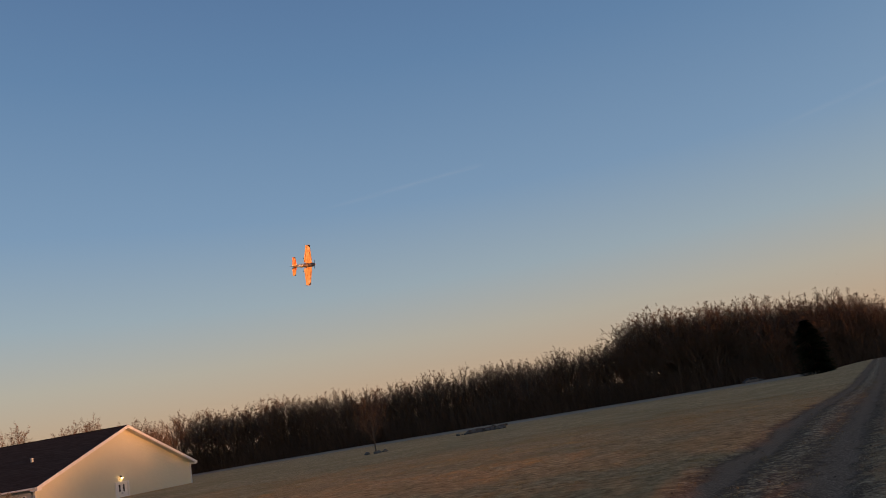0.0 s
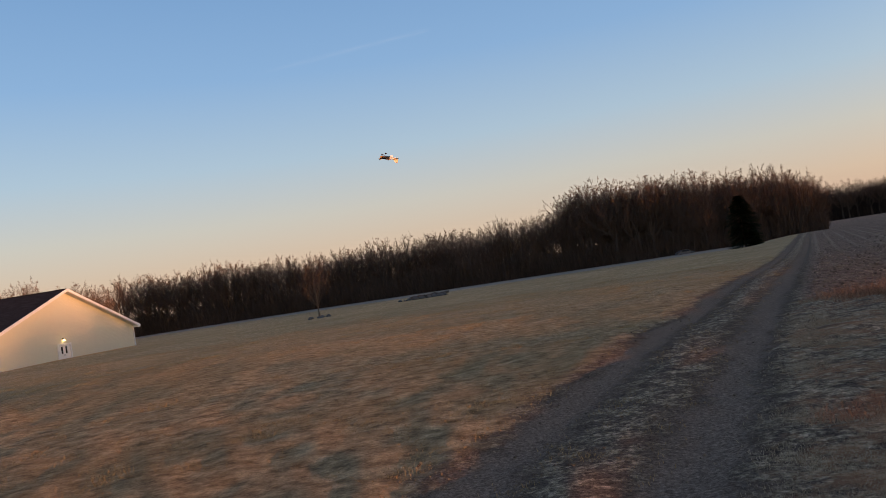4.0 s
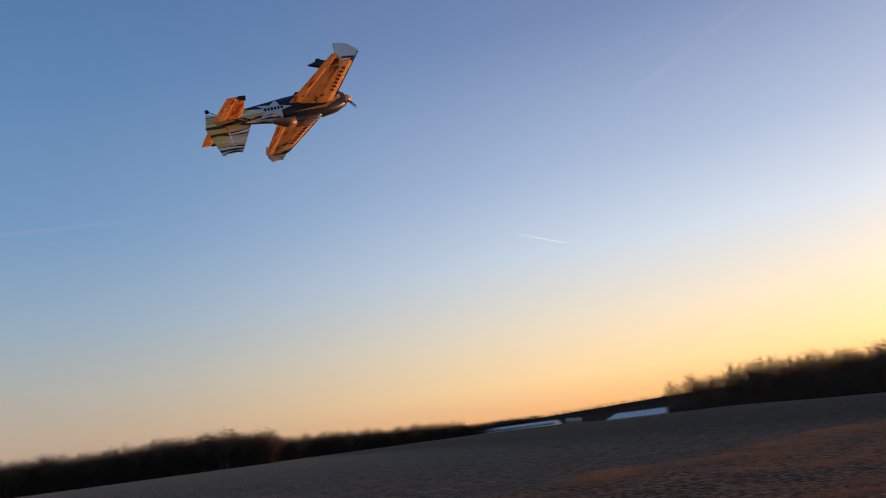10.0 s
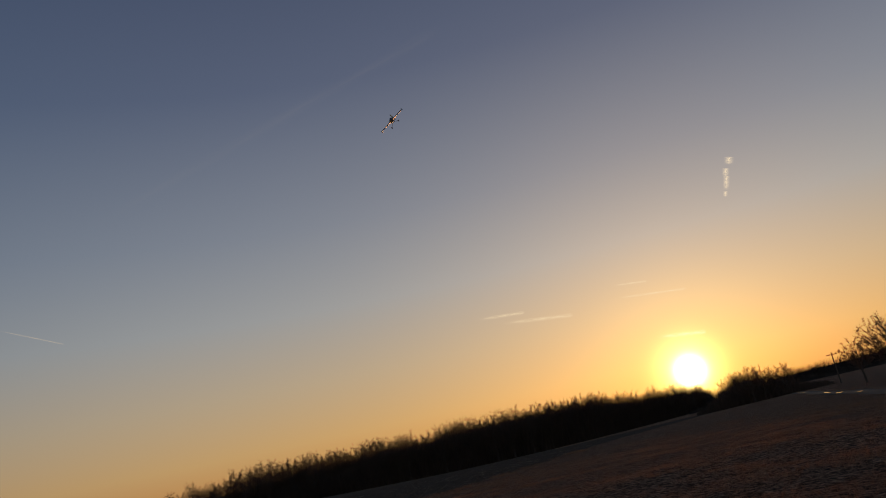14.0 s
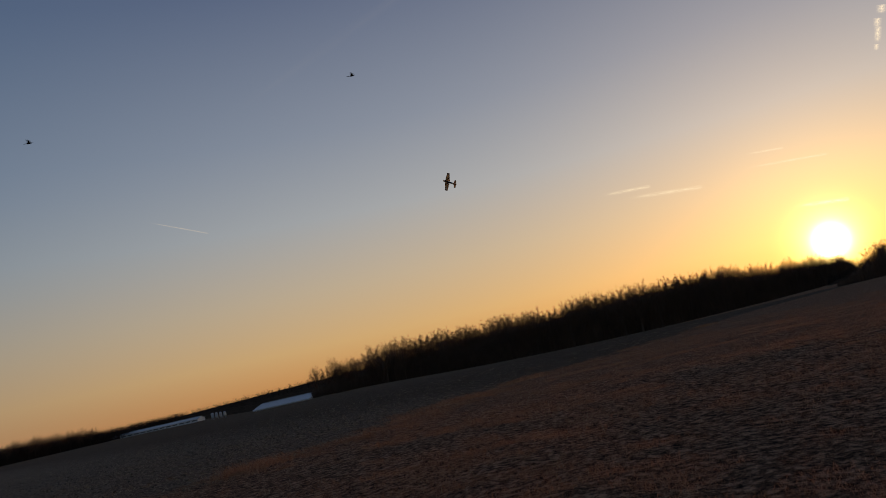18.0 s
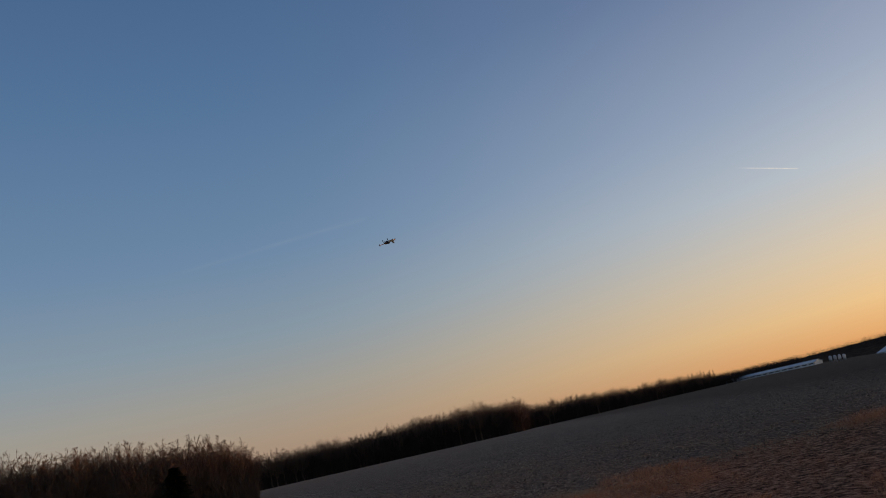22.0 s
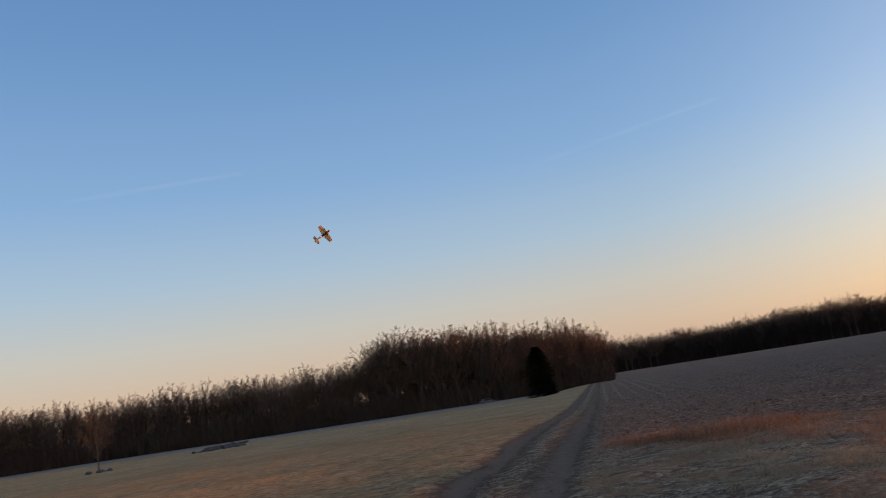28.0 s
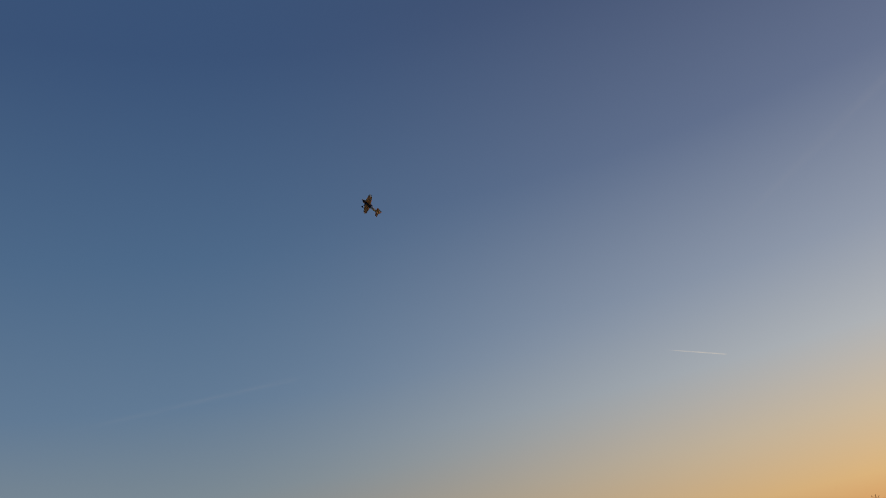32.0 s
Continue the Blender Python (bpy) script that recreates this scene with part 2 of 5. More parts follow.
    past = m.math("ADD", m.math("SUBTRACT", y, edge_y), m.math("MULTIPLY", m.math("SUBTRACT", m.noise(0.3, 5), 0.5), 6.0))
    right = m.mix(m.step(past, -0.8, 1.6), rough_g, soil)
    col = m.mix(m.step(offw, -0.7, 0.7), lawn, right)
    # two wheel ruts with a worn grassy crown
    rut = m.math("SUBTRACT", 1.0, m.step(m.math("ABSOLUTE", m.math("SUBTRACT", aoff, 0.87)), 0.2, 0.7))
    edge = m.math("SUBTRACT", 1.0, m.step(aoff, 1.25, 1.75))
    crown = m.mix(m.step(mid, 0.42, 0.52), gravel, m.mix(cover, bare, straw))
    col = m.mix(edge, col, m.mix(rut, crown, gravel))
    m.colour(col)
    h = m.math("ADD", m.math("MULTIPLY", fine, 0.5), m.math("ADD", mid, m.math("MULTIPLY", patch, 1.2)))
    m.bump(m.math("MULTIPLY", h, m.math("SUBTRACT", 1.0, m.math("MULTIPLY", m.math("MULTIPLY", edge, rut), 0.8))), 1.0, 0.07)
    return m.m


# where the rough grass meets the tilled field: x, y
BORDER = [(0, 30), (6, 20), (8, 15.5), (12.5, 13.6), (23, 10.3), (43, 7.6), (62, 3.8), (83, -4), (125, -22), (190, -58)]


M_GROUND = ground_material()
M_ROAD = simple("pale_road_gravel", (0.34, 0.25, 0.17), (0.54, 0.41, 0.29), 3, 0.95, spec=0.0)
M_BARK = simple("grey_brown_bark", (0.095, 0.066, 0.047), (0.21, 0.15, 0.108), 6, 0.95, bump=0.6, stretch=(6, 6, 1), spec=0.0)
M_TWIG = varied("bare_twigs", (0.13, 0.078, 0.052), (0.29, 0.175, 0.115))
M_BRUSH = varied("undergrowth_twigs", (0.10, 0.066, 0.046), (0.235, 0.15, 0.10))
M_NEEDLE = varied("spruce_needles", (0.026, 0.036, 0.02), (0.07, 0.09, 0.046))
M_DRYGRASS = grass_blades("russet_grass_blades", (0.22, 0.11, 0.064), (0.72, 0.385, 0.215))
M_STRAW = grass_blades("pale_straw_blades", (0.26, 0.185, 0.11), (0.74, 0.55, 0.35))
M_LAWNBLADE = grass_blades("dormant_lawn_blades", (0.28, 0.17, 0.075), (0.72, 0.47, 0.22))
M_FARWOOD = varied("distant_wood_twigs", (0.045, 0.032, 0.025), (0.11, 0.075, 0.054))


# ---- mesh helpers ----
def part(name, bm, material, parent=None, label=""):
    me = bpy.data.meshes.new(name)
    if isinstance(bm, tuple):
        me.from_pydata(*bm)
    else:
        bm.normal_update()
        bm.to_mesh(me)
        bm.free()
    if material:
        me.materials.append(material)
    ob = new(name, me)
    if parent:
        ob.parent = parent
    if label:
        tagged(ob, label)
    return ob


def empty(name, m=None):
    e = new(name)
    e.empty_display_size = 0.2
    if m is not None:
        e.matrix_world = m
    return e


def box(sx, sy, sz, at=(0, 0, 0), bevel=0.0, bm=None, rot=None):
    """A box of full size sx, sy, sz with its middle at at."""
    b = bmesh.new()
    bmesh.ops.create_cube(b, size=1)
    bmesh.ops.scale(b, vec=(sx, sy, sz), verts=b.verts)
    if bevel:
        bmesh.ops.bevel(b, geom=b.edges[:], offset=bevel, segments=2, affect="EDGES")
    if rot:
        bmesh.ops.transform(b, matrix=rot, verts=b.verts)
    bmesh.ops.translate(b, vec=at, verts=b.verts)
    if bm is None:
        return b
    me = bpy.data.meshes.new("t")
    b.to_mesh(me)
    b.free()
    bm.from_mesh(me)
    bpy.data.meshes.remove(me)
    return bm


def lathe(profile, axis="Z", seg=20):
    """Turns (radius, height) pairs about an axis."""
    b = bmesh.new()
    rings = []
    for r, h in profile:
        if r < 1e-5:
            rings.append([b.verts.new((0, 0, h))])
        else:
            rings.append([b.verts.new((r * math.cos(a * 2 * math.pi / seg), r * math.sin(a * 2 * math.pi / seg), h)) for a in range(seg)])
    for p, q in zip(rings, rings[1:]):
        for i in range(seg):
            j = (i + 1) % seg
            a = [p[i % len(p)], p[j % len(p)], q[j % len(q)], q[i % len(q)]]
            a = [v for k, v in enumerate(a) if v not in a[:k]]
            if len(a) > 2:
                b.faces.new(a)
    if axis == "Y":
        bmesh.ops.rotate(b, cent=(0, 0, 0), matrix=Matrix.Rotation(radians(-90), 3, "X"), verts=b.verts)
    if axis == "X":
        bmesh.ops.rotate(b, cent=(0, 0, 0), matrix=Matrix.Rotation(radians(90), 3, "Y"), verts=b.verts)
    bmesh.ops.recalc_face_normals(b, faces=b.faces)
    return b


def prism(points, depth, plane="XZ", at=(0, 0, 0), bevel=0.0):
    """A flat outline given a thickness about its plane."""
    b = bmesh.new()

    def v(p, d):
        u, w = p
        return {"XZ": (u, d, w), "XY": (u, w, d), "YZ": (d, u, w)}[plane]
    lo, hi = [b.verts.new(v(p, -depth / 2)) for p in points], [b.verts.new(v(p, depth / 2)) for p in points]
    b.faces.new(lo)
    b.faces.new(hi[::-1])
    n = len(points)
    for i in range(n):
        b.faces.new((lo[i], hi[i], hi[(i + 1) % n], lo[(i + 1) % n]))
    bmesh.ops.recalc_face_normals(b, faces=b.faces)
    if bevel:
        bmesh.ops.bevel(b, geom=b.edges[:], offset=bevel, segments=1, affect="EDGES")
    bmesh.ops.translate(b, vec=at, verts=b.verts)
    return b


def tube(path, radii, seg=6):
    """Vertices and faces of a tapered tube along points."""
    vs, fs = [], []
    for k, (p, r) in enumerate(zip(path, radii)):
        p = Vector(p)
        d = (Vector(path[min(k + 1, len(path) - 1)]) - Vector(path[max(k - 1, 0)])).normalized()
        a = d.orthogonal().normalized()
        c = d.cross(a)
        for i in range(seg):
            t = 2 * math.pi * i / seg
            vs.append(tuple(p + (a * math.cos(t) + c * math.sin(t)) * r))
    for k in range(len(path) - 1):
        for i in range(seg):
            j = (i + 1) % seg
            fs.append((k * seg + i, k * seg + j, (k + 1) * seg + j, (k + 1) * seg + i))
    return vs, fs


def joined(pieces):
    vs, fs = [], []
    for v, f in pieces:
        o = len(vs)
        vs += v
        fs += [tuple(i + o for i in q) for q in f]
    return vs, [], fs


# ---- ground ----
TA = radians(21.3)


def track_off(x, y):
    """How far to the right of the track's middle line a place lies."""
    return x * math.cos(TA) - y * math.sin(TA) + 2.0


def ground_z(x, y):
    r = math.hypot(x, y)
    s = min(max((r - 12) / 75, 0), 1)
    z = -1.15 * s * s * (3 - 2 * s)
    # the lawn lifts a little behind the building
    z += 0.62 * math.exp(-((x + 100) ** 2 + (y - 88) ** 2) / 35 ** 2)
    # it falls a little further towards the long wood, and the track climbs out of that dip
    a = math.degrees(math.atan2(x, y))
    f = min(max((r - 115) / 95, 0), 1) * min(1, max(0, (20.5 - a) / 3.5)) * min(1, max(0, (a + 75) / 15))
    z -= 1.0 * f * f * (3 - 2 * f)
    # a shallow dip holds the far farm
    f = min(max((r - 330) / 330, 0), 1)
    z -= 6.0 * f * f * (3 - 2 * f) * math.exp(-((a - 66.5) / 4.2) ** 2)
    # wheel ruts of the track
    if y > 0 and r < 90:
        o = track_off(x, y)
        z -= 0.055 * min(1, (90 - r) / 30) * (math.exp(-((o + 0.8) / 0.5) ** 2) + math.exp(-((o - 0.9) / 0.42) ** 2))
    # low rises in the rough grass that catch the evening sun
    z += 0.16 * math.exp(-((x - 10) ** 2 + (y - 13.5) ** 2) / 3.0 ** 2) + 0.12 * math.exp(-((x - 6.5) ** 2 + (y - 8.5) ** 2) / 2.2 ** 2)
    z += 0.22 * math.exp(-((x + 12) ** 2 + (y - 26) ** 2) / 9.0 ** 2)
    # the land falls away towards the sunset thicket
    a = math.degrees(math.atan2(x, y))
    f = min(max((r - 110) / 450, 0), 1)
    z -= 8.4 * f * f * (3 - 2 * f) * max(0.0, 1 - ((a - 91) / 21) ** 2)
    if r < 160:
        k = min(r / 6, 1) * min(1, (160 - r) / 40)
        z += k * (0.055 * noise.noise((x * 0.1, y * 0.1, 0)) + 0.035 * noise.noise((x * 0.34, y * 0.34, 4)))
    return z


def make_ground():
    radii = [0.0, 1.5, 3]
    while radii[-1] < 4800:
        radii.append(radii[-1] * (1.035 if radii[-1] < 160 else 1.18) + 0.12)
    seg = 420
    vs, fs = [(0, 0, ground_z(0, 0))], []
    for r in radii[1:]:
        for i in range(seg):
            a = 2 * math.pi * i / seg
            x, y = r * math.sin(a), r * math.cos(a)
            vs.append((x, y, ground_z(x, y) + (0.035 * noise.noise((x * 1.3, y * 1.3, 3)) + 0.02 * noise.noise((x * 3.1, y * 3.1, 5)) if r < 60 else 0)))
    for i in range(seg):
        fs.append((0, 1 + (i + 1) % seg, 1 + i))
    for k in range(len(radii) - 2):
        o = 1 + k * seg
        for i in range(seg):
            j = (i + 1) % seg
            fs.append((o + i, o + j, o + seg + j, o + seg + i))
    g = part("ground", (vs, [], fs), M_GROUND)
    for p in g.data.polygons:
        p.use_smooth = True
    tagged(g, "dormant tan grass, dirt track and dark tilled soil", "ground", kind="structure")


make_ground()


# ---- bare trees ----
def bare_tree(seed, height, width=0.55, bole=0.3, limbs=15, subs=8, fine=3, twigs=5, flare=1.0, low=95, rise=0.16, hair=1.0):
    """Trunk and limbs, and the fine twigs, of a leafless tree whose limbs fill a rounded crown, as three meshes' data."""
    rnd = random.Random(seed)
    wood, tv, tf = [], [], []
    half, cz, ch = width * height / 2, height * (0.55 + bole * 0.35), height * (0.45 - bole * 0.35)

    def twig(p, d, ln, k=1.0):
        e = p + d * ln
        side = d.orthogonal().normalized() if rnd.random() < 0.5 else d.cross(d.orthogonal()).normalized()
        w = side * (0.006 * height / 10 + 0.007) * hair * k
        o = len(tv)
        tv.extend([tuple(p - w), tuple(p + w), tuple(e)])
        tf.append((o, o + 1, o + 2))

    def jitter(k):
        return Vector((rnd.gauss(0, k), rnd.gauss(0, k), rnd.gauss(0, k)))

    lean = Vector((rnd.gauss(0, 0.04), rnd.gauss(0, 0.04), 1))
    r0 = height * 0.016 * flare
    trunk, tr = [], []
    for i in range(6):
        f = i / 5
        trunk.append(lean * (height * 0.72 * f) + jitter(0.012 * height) * f - Vector((0, 0, 0.2 * (i == 0))))
        tr.append(r0 * (1.25 - 0.25 * min(1, i)) * (1 - 0.72 * f))
    for i in range(limbs):
        # an even spread of limb ends over the crown
        up = math.cos(radians(low) * math.sqrt((i + rnd.random()) / limbs))
        a = 2.4 * i + rnd.gauss(0, 0.35)
        flat = math.sqrt(max(0, 1 - up * up))
        reach = rnd.uniform(0.88, 1.02)
        tip = Vector((half * flat * math.cos(a), half * flat * math.sin(a), 0)) * reach + Vector((0, 0, cz + ch * up * reach)) + lean * 0.01
        f = min(0.95, max(bole / 0.72, (tip.z / height - 0.30 - 0.12 * flat) / 0.72 + rnd.gauss(0, 0.05)))
        k = min(int(f * 5), 4)
        base = trunk[k].lerp(trunk[k + 1], f * 5 - k)
        rb = (tr[k] + (tr[k + 1] - tr[k]) * (f * 5 - k)) * rnd.uniform(0.45, 0.62)
        span = (tip - base).length
        mid = base.lerp(tip, 0.5) + Vector((0, 0, -rise * span * flat)) + jitter(0.05 * span)
        pts = []
        for m in range(6):
            u = m / 5
            pts.append(base * (1 - u) ** 2 + mid * (2 * u * (1 - u)) + tip * u * u + jitter(0.016 * span) * (0 < m < 5))
        rad = [rb * (1 - 0.8 * m / 5) for m in range(6)]
        wood.append(tube(pts, rad, 5 if flare > 1.3 else 4))
        for n in range(subs):
            u = 0.22 + 0.78 * (n + rnd.random()) / subs
            m = min(int(u * 5), 4)
            at = pts[m].lerp(pts[m + 1], u * 5 - m)
            d = (pts[m + 1] - pts[m]).normalized()
            side = d.orthogonal().normalized()
            b = rnd.uniform(0, 2 * math.pi)
            side = side * math.cos(b) + d.cross(side) * math.sin(b)
            d1 = (d + side * rnd.uniform(0.6, 1.3) + Vector((0, 0, 0.15))).normalized()
            ln = span * rnd.uniform(0.20, 0.36) * (1.3 - 0.95 * u)
            q = [at, at + d1 * ln * 0.55 + jitter(0.04 * ln), at + (d1 + d * 0.25).normalized() * ln]
            r1 = max(rad[m] * 0.45, 0.0011 * height)
            wood.append(tube(q, [r1, r1 * 0.7, r1 * 0.3], 3))
            for w in range(fine):
                v = rnd.uniform(0.25, 1.0)
                s0 = at.lerp(q[2], v)
                d2 = (d1 + jitter(0.55)).normalized()
                l2 = ln * rnd.uniform(0.4, 0.75)
                twig(s0, d2, l2, 1.3)
                for _ in range(twigs):
                    twig(s0 + d2 * l2 * rnd.uniform(0.15, 0.95), (d2 + jitter(0.6) + Vector((0, 0, 0.12))).normalized(), l2 * rnd.uniform(0.35, 0.75))
    return joined([tube(trunk, tr, 8)]), joined(wood), (tv, [], tf)


def tree_thing(name, seed, height, label, category="tree", group="", **kw):
    trunk, limbs, twigs = bare_tree(seed, height, **kw)
    t = empty(name)
    part("trunk", trunk, M_BARK, t)
    part("branchwork", limbs, M_BARK, t)
    part("crown", twigs, M_TWIG, t)
    return tagged(t, label, category, group)


def place(t, x, y, yaw=0.0, size=1.0, sink=0.05):
    t.matrix_world = pose(x, y, ground_z(x, y) - sink, 0, 0, yaw) @ Matrix.Scale(size, 4)
    return t


def polar(az, d):
    return d * math.sin(radians(az)), d * math.cos(radians(az))


def spread_copies(kinds, spots):
    """The first spots take the trees themselves, the rest take copies."""
    used = set()
    for k, x, y, yaw, s in spots:
        t = kinds[k % len(kinds)]
        if id(t) in used:
            t = copy_thing(t, pose(0, 0, 0))
        used.add(id(kinds[k % len(kinds)]))
        place(t, x, y, yaw, s)


def brush(name, rows, material, label, category="undergrowth", sprays=6, fan=0.52):
    """A dense thicket: each row (x, y, height) is a stem with a fan of fine twigs."""
    rng = np.random.default_rng(len(rows))
    p = np.repeat(np.array(rows), sprays, 0)
    n = len(p)
    first = np.arange(n) % sprays == 0
    z = np.repeat(np.array([ground_z(x, y) for x, y, _ in rows]) - 0.1, sprays)
    up = np.where(first, 0.0, rng.uniform(0.05, 0.75, n)) * p[:, 2]
    ln = np.where(first, 1.0, rng.uniform(0.25, 0.6, n)) * p[:, 2]
    lean = rng.normal(0, 1, (n, 2)) * np.where(first, 0.16, fan)[:, None]
    w = (0.03 + 0.008 * p[:, 2]) * np.where(first, 1.0, 0.75)
    a = rng.uniform(0, math.pi, n)
    v = np.zeros((n, 3, 3))
    v[:, 0] = np.stack([p[:, 0] - w * np.cos(a), p[:, 1] - w * np.sin(a), z + up], 1)
    v[:, 1] = np.stack([p[:, 0] + w * np.cos(a), p[:, 1] + w * np.sin(a), z + up], 1)
    v[:, 2] = np.stack([p[:, 0] + lean[:, 0] * ln, p[:, 1] + lean[:, 1] * ln, np.minimum(z + up + ln, z + p[:, 2] * 1.04)], 1)
    ob = part(name, (v.reshape(-1, 3).tolist(), [], np.arange(3 * n).reshape(-1, 3).tolist()), material)
    return tagged(ob, label, category, kind="stuff")


def interp(table, a):
    xs, ys = zip(*table)
    return float(np.interp(a, xs, ys))


rnd = random.Random(11)
# the long wood beyond the lawn, from behind the building to where the track ends
WOOD_D = [(-60, 240), (-40, 240), (-30, 255), (-25, 285), (-13, 255), (-4.6, 228), (5.8, 214), (15, 207), (22, 212)]
WOOD_H = [(-60, 22), (-48, 22.5), (-40, 22), (-36, 21), (-32, 20.2), (-29, 19.5), (-24, 19.8), (-20, 18), (-15, 17), (-10, 16.5), (-5, 16), (0, 16), (4, 16.5), (5.5, 19.5), (7, 21), (9, 20), (11, 19), (13, 19.5), (16, 17.5), (19.4, 17), (21.5, 13), (22.3, 8)]
wood_kinds = [tree_thing("woodland_tree", 100 + i, 16.0, "leafless grey-brown woodland tree at the field's far edge", group="trees of the long wood",
                         width=(0.58, 0.7, 0.48)[i % 3], bole=(0.34, 0.26)[i % 2], limbs=20 + i % 3, subs=9, fine=4, twigs=8, flare=1.5, hair=1.05) for i in range(8)]
spots = []
for i in range(240):
    az = -58 + 80.1 * (i + rnd.random()) / 240
    if az < -25 and rnd.random() < 0.72:
        continue
    d = interp(WOOD_D, az) + rnd.uniform(2, 9) + (rnd.random() < 0.45) * rnd.uniform(8, 26)
    x, y = polar(az, d)
    spots.append((rnd.randint(0, 7), x, y, rnd.uniform(0, 360), interp(WOOD_H, az) / 16.0 * rnd.uniform(0.9, 1.22)))
for i in range(56):
    # the wood stands thickest towards the track's end
    az = 5 + 16.8 * (i + rnd.random()) / 56
    x, y = polar(az, interp(WOOD_D, az) + rnd.uniform(1, 14))
    spots.append((rnd.randint(0, 7), x, y, rnd.uniform(0, 360), interp(WOOD_H, az) / 16.0 * rnd.uniform(0.8, 1.1)))
spread_copies(wood_kinds, spots)
rows = []
for _ in range(40000):
    az = rnd.uniform(-60, 22.2)
    d = interp(WOOD_D, az) + 0.5 + 38 * rnd.random() ** 1.4
    x, y = polar(az, d)
    low = 0.57 + 0.10 * noise.noise((az * 0.5, 0, 1)) + 0.07 * noise.noise((az * 2.1, 0, 2))
    rows.append((x, y, interp(WOOD_H, az) * low * (0.3 + 0.7 * rnd.random()) * interp([(-60, 0.6), (-31, 0.65), (-20, 0.95), (-5, 1.0), (3, 0.9), (7, 0.68), (13, 0.8), (22, 0.9)], az)))
brush("woodland_undergrowth", rows, M_BRUSH, "dense dark leafless undergrowth under the long wood")

# the far wood across the tilled field
FAR_D = [(22, 560), (41, 560), (41.5, 640), (50, 700), (57, 800), (75, 900)]
FAR_H = [(22, 23), (30, 24), (37, 27), (39, 25), (40.8, 24), (41.2, 20), (46, 19), (55, 15), (69, 17), (75, 15)]
far_kinds = [tree_thing("far_tree", 200 + i, 18.0, "small leafless tree in the distant wood", group="trees of the far wood", width=0.6, bole=0.25, limbs=18, subs=8, fine=4, twigs=8, flare=1.6, hair=1.6) for i in range(4)]
spots = []
for i in range(170):
    az = 21.5 + 33 * (i + rnd.random()) / 170
    d = interp(FAR_D, az) + rnd.uniform(2, 40)
    x, y = polar(az, d)
    spots.append((rnd.randint(0, 3), x, y, rnd.uniform(0, 360), interp(FAR_H, az) / 18 * rnd.uniform(0.85, 1.1)))
spread_copies(far_kinds, spots)
rows = []
for _ in range(18000):
    az = rnd.uniform(20, 60)
    d = interp(FAR_D, az) + rnd.uniform(0, 40)
    x, y = polar(az, d)
    rows.append((x, y, interp(FAR_H, az) * rnd.uniform(0.35, 0.8)))
brush("far_wood_undergrowth", rows, M_FARWOOD, "dark distant leafless wood along the field edge", "wood")

# the wood on the sunset side
WEST_D = 610.0
WEST_EL = [(69, 1.5), (71, 1.66), (75, 2.0), (80, 1.78), (86, 1.9), (95, 1.85), (100, 1.7), (103, 1.5), (105, 1.25), (107, 0.97)]


def west_height(az, d):
    """How tall a tree at az, d stands to reach the wood's skyline."""
    return d * math.tan(radians(interp(WEST_EL, az))) + 1.7 - ground_z(*polar(az, d))


west_kinds = [tree_thing("thicket_tree", 300 + i, 20.0, "slender leafless tree in the thicket under the sunset", group="trees of the sunset thicket", width=(0.5, 0.64)[i % 2], bole=0.26, limbs=20, subs=8, fine=5, twigs=8, flare=1.6, hair=1.2) for i in range(6)]
spots = []
for i in range(170):
    az = 69.2 + 37.3 * ((i + rnd.random()) / 170) ** 0.8
    d = WEST_D + rnd.uniform(1, 50)
    x, y = polar(az, d)
    low = 1.0 if az < 99.5 else 0.9
    spots.append((rnd.randint(0, 5), x, y, rnd.uniform(0, 360), west_height(az, d) / 20.0 * low * rnd.uniform(0.92, 1.26)))
spread_copies(west_kinds, spots)
rows = []
for _ in range(30000):
    az = rnd.uniform(68.8, 106.8)
    d = WEST_D + rnd.uniform(0, 60)
    x, y = polar(az, d)
    # the thicket thins out towards the sun
    thin = min(1.0, max(0.82, 1 - (az - 98.5) * 0.2))
    wave_ = interp([(69, 0.4), (76, 0.52), (84, 0.76), (93, 0.95), (107, 0.95)], az) + 0.10 * noise.noise((az * 1.3, 0, 1)) + 0.06 * noise.noise((az * 5.0, 0, 2))
    rows.append((x, y, west_height(az, d) * rnd.uniform(0.25, 1.0) * wave_ * thin))
brush("thicket_undergrowth", rows, M_BRUSH, "dense dark leafless thicket under the sunset")

# low wooded hills on the horizon
def ridge(name, spans, label):
    """A wooded rise: its crest given as bearing and elevation at distance d."""
    rows = []
    vs, fs = [], []
    for k, (az, el, d) in enumerate(spans):
        crest = spherical(az, el, d)
        x0, y0 = polar(az, d * 0.86)
        x1, y1 = polar(az, d * 1.3)
        vs += [(x0, y0, -11.0), (crest.x * 0.95, crest.y * 0.95, crest.z * 0.62), tuple(crest), (x1, y1, -11.0)]
    for k in range(len(spans) - 1):
        for j in range(3):
            o = 4 * k + j
            fs.append((o, o + 4, o + 5, o + 1))
    h = part(name, (vs, [], fs), M_HILL)
    for p in h.data.polygons:
        p.use_smooth = True
    tagged(h, label, "hill", kind="structure")
    return h


M_HILL = simple("wooded_hill", (0.045, 0.03, 0.02), (0.11, 0.07, 0.045), 0.12, 0.95, bump=1.0, dist=3.0, spec=0.0)


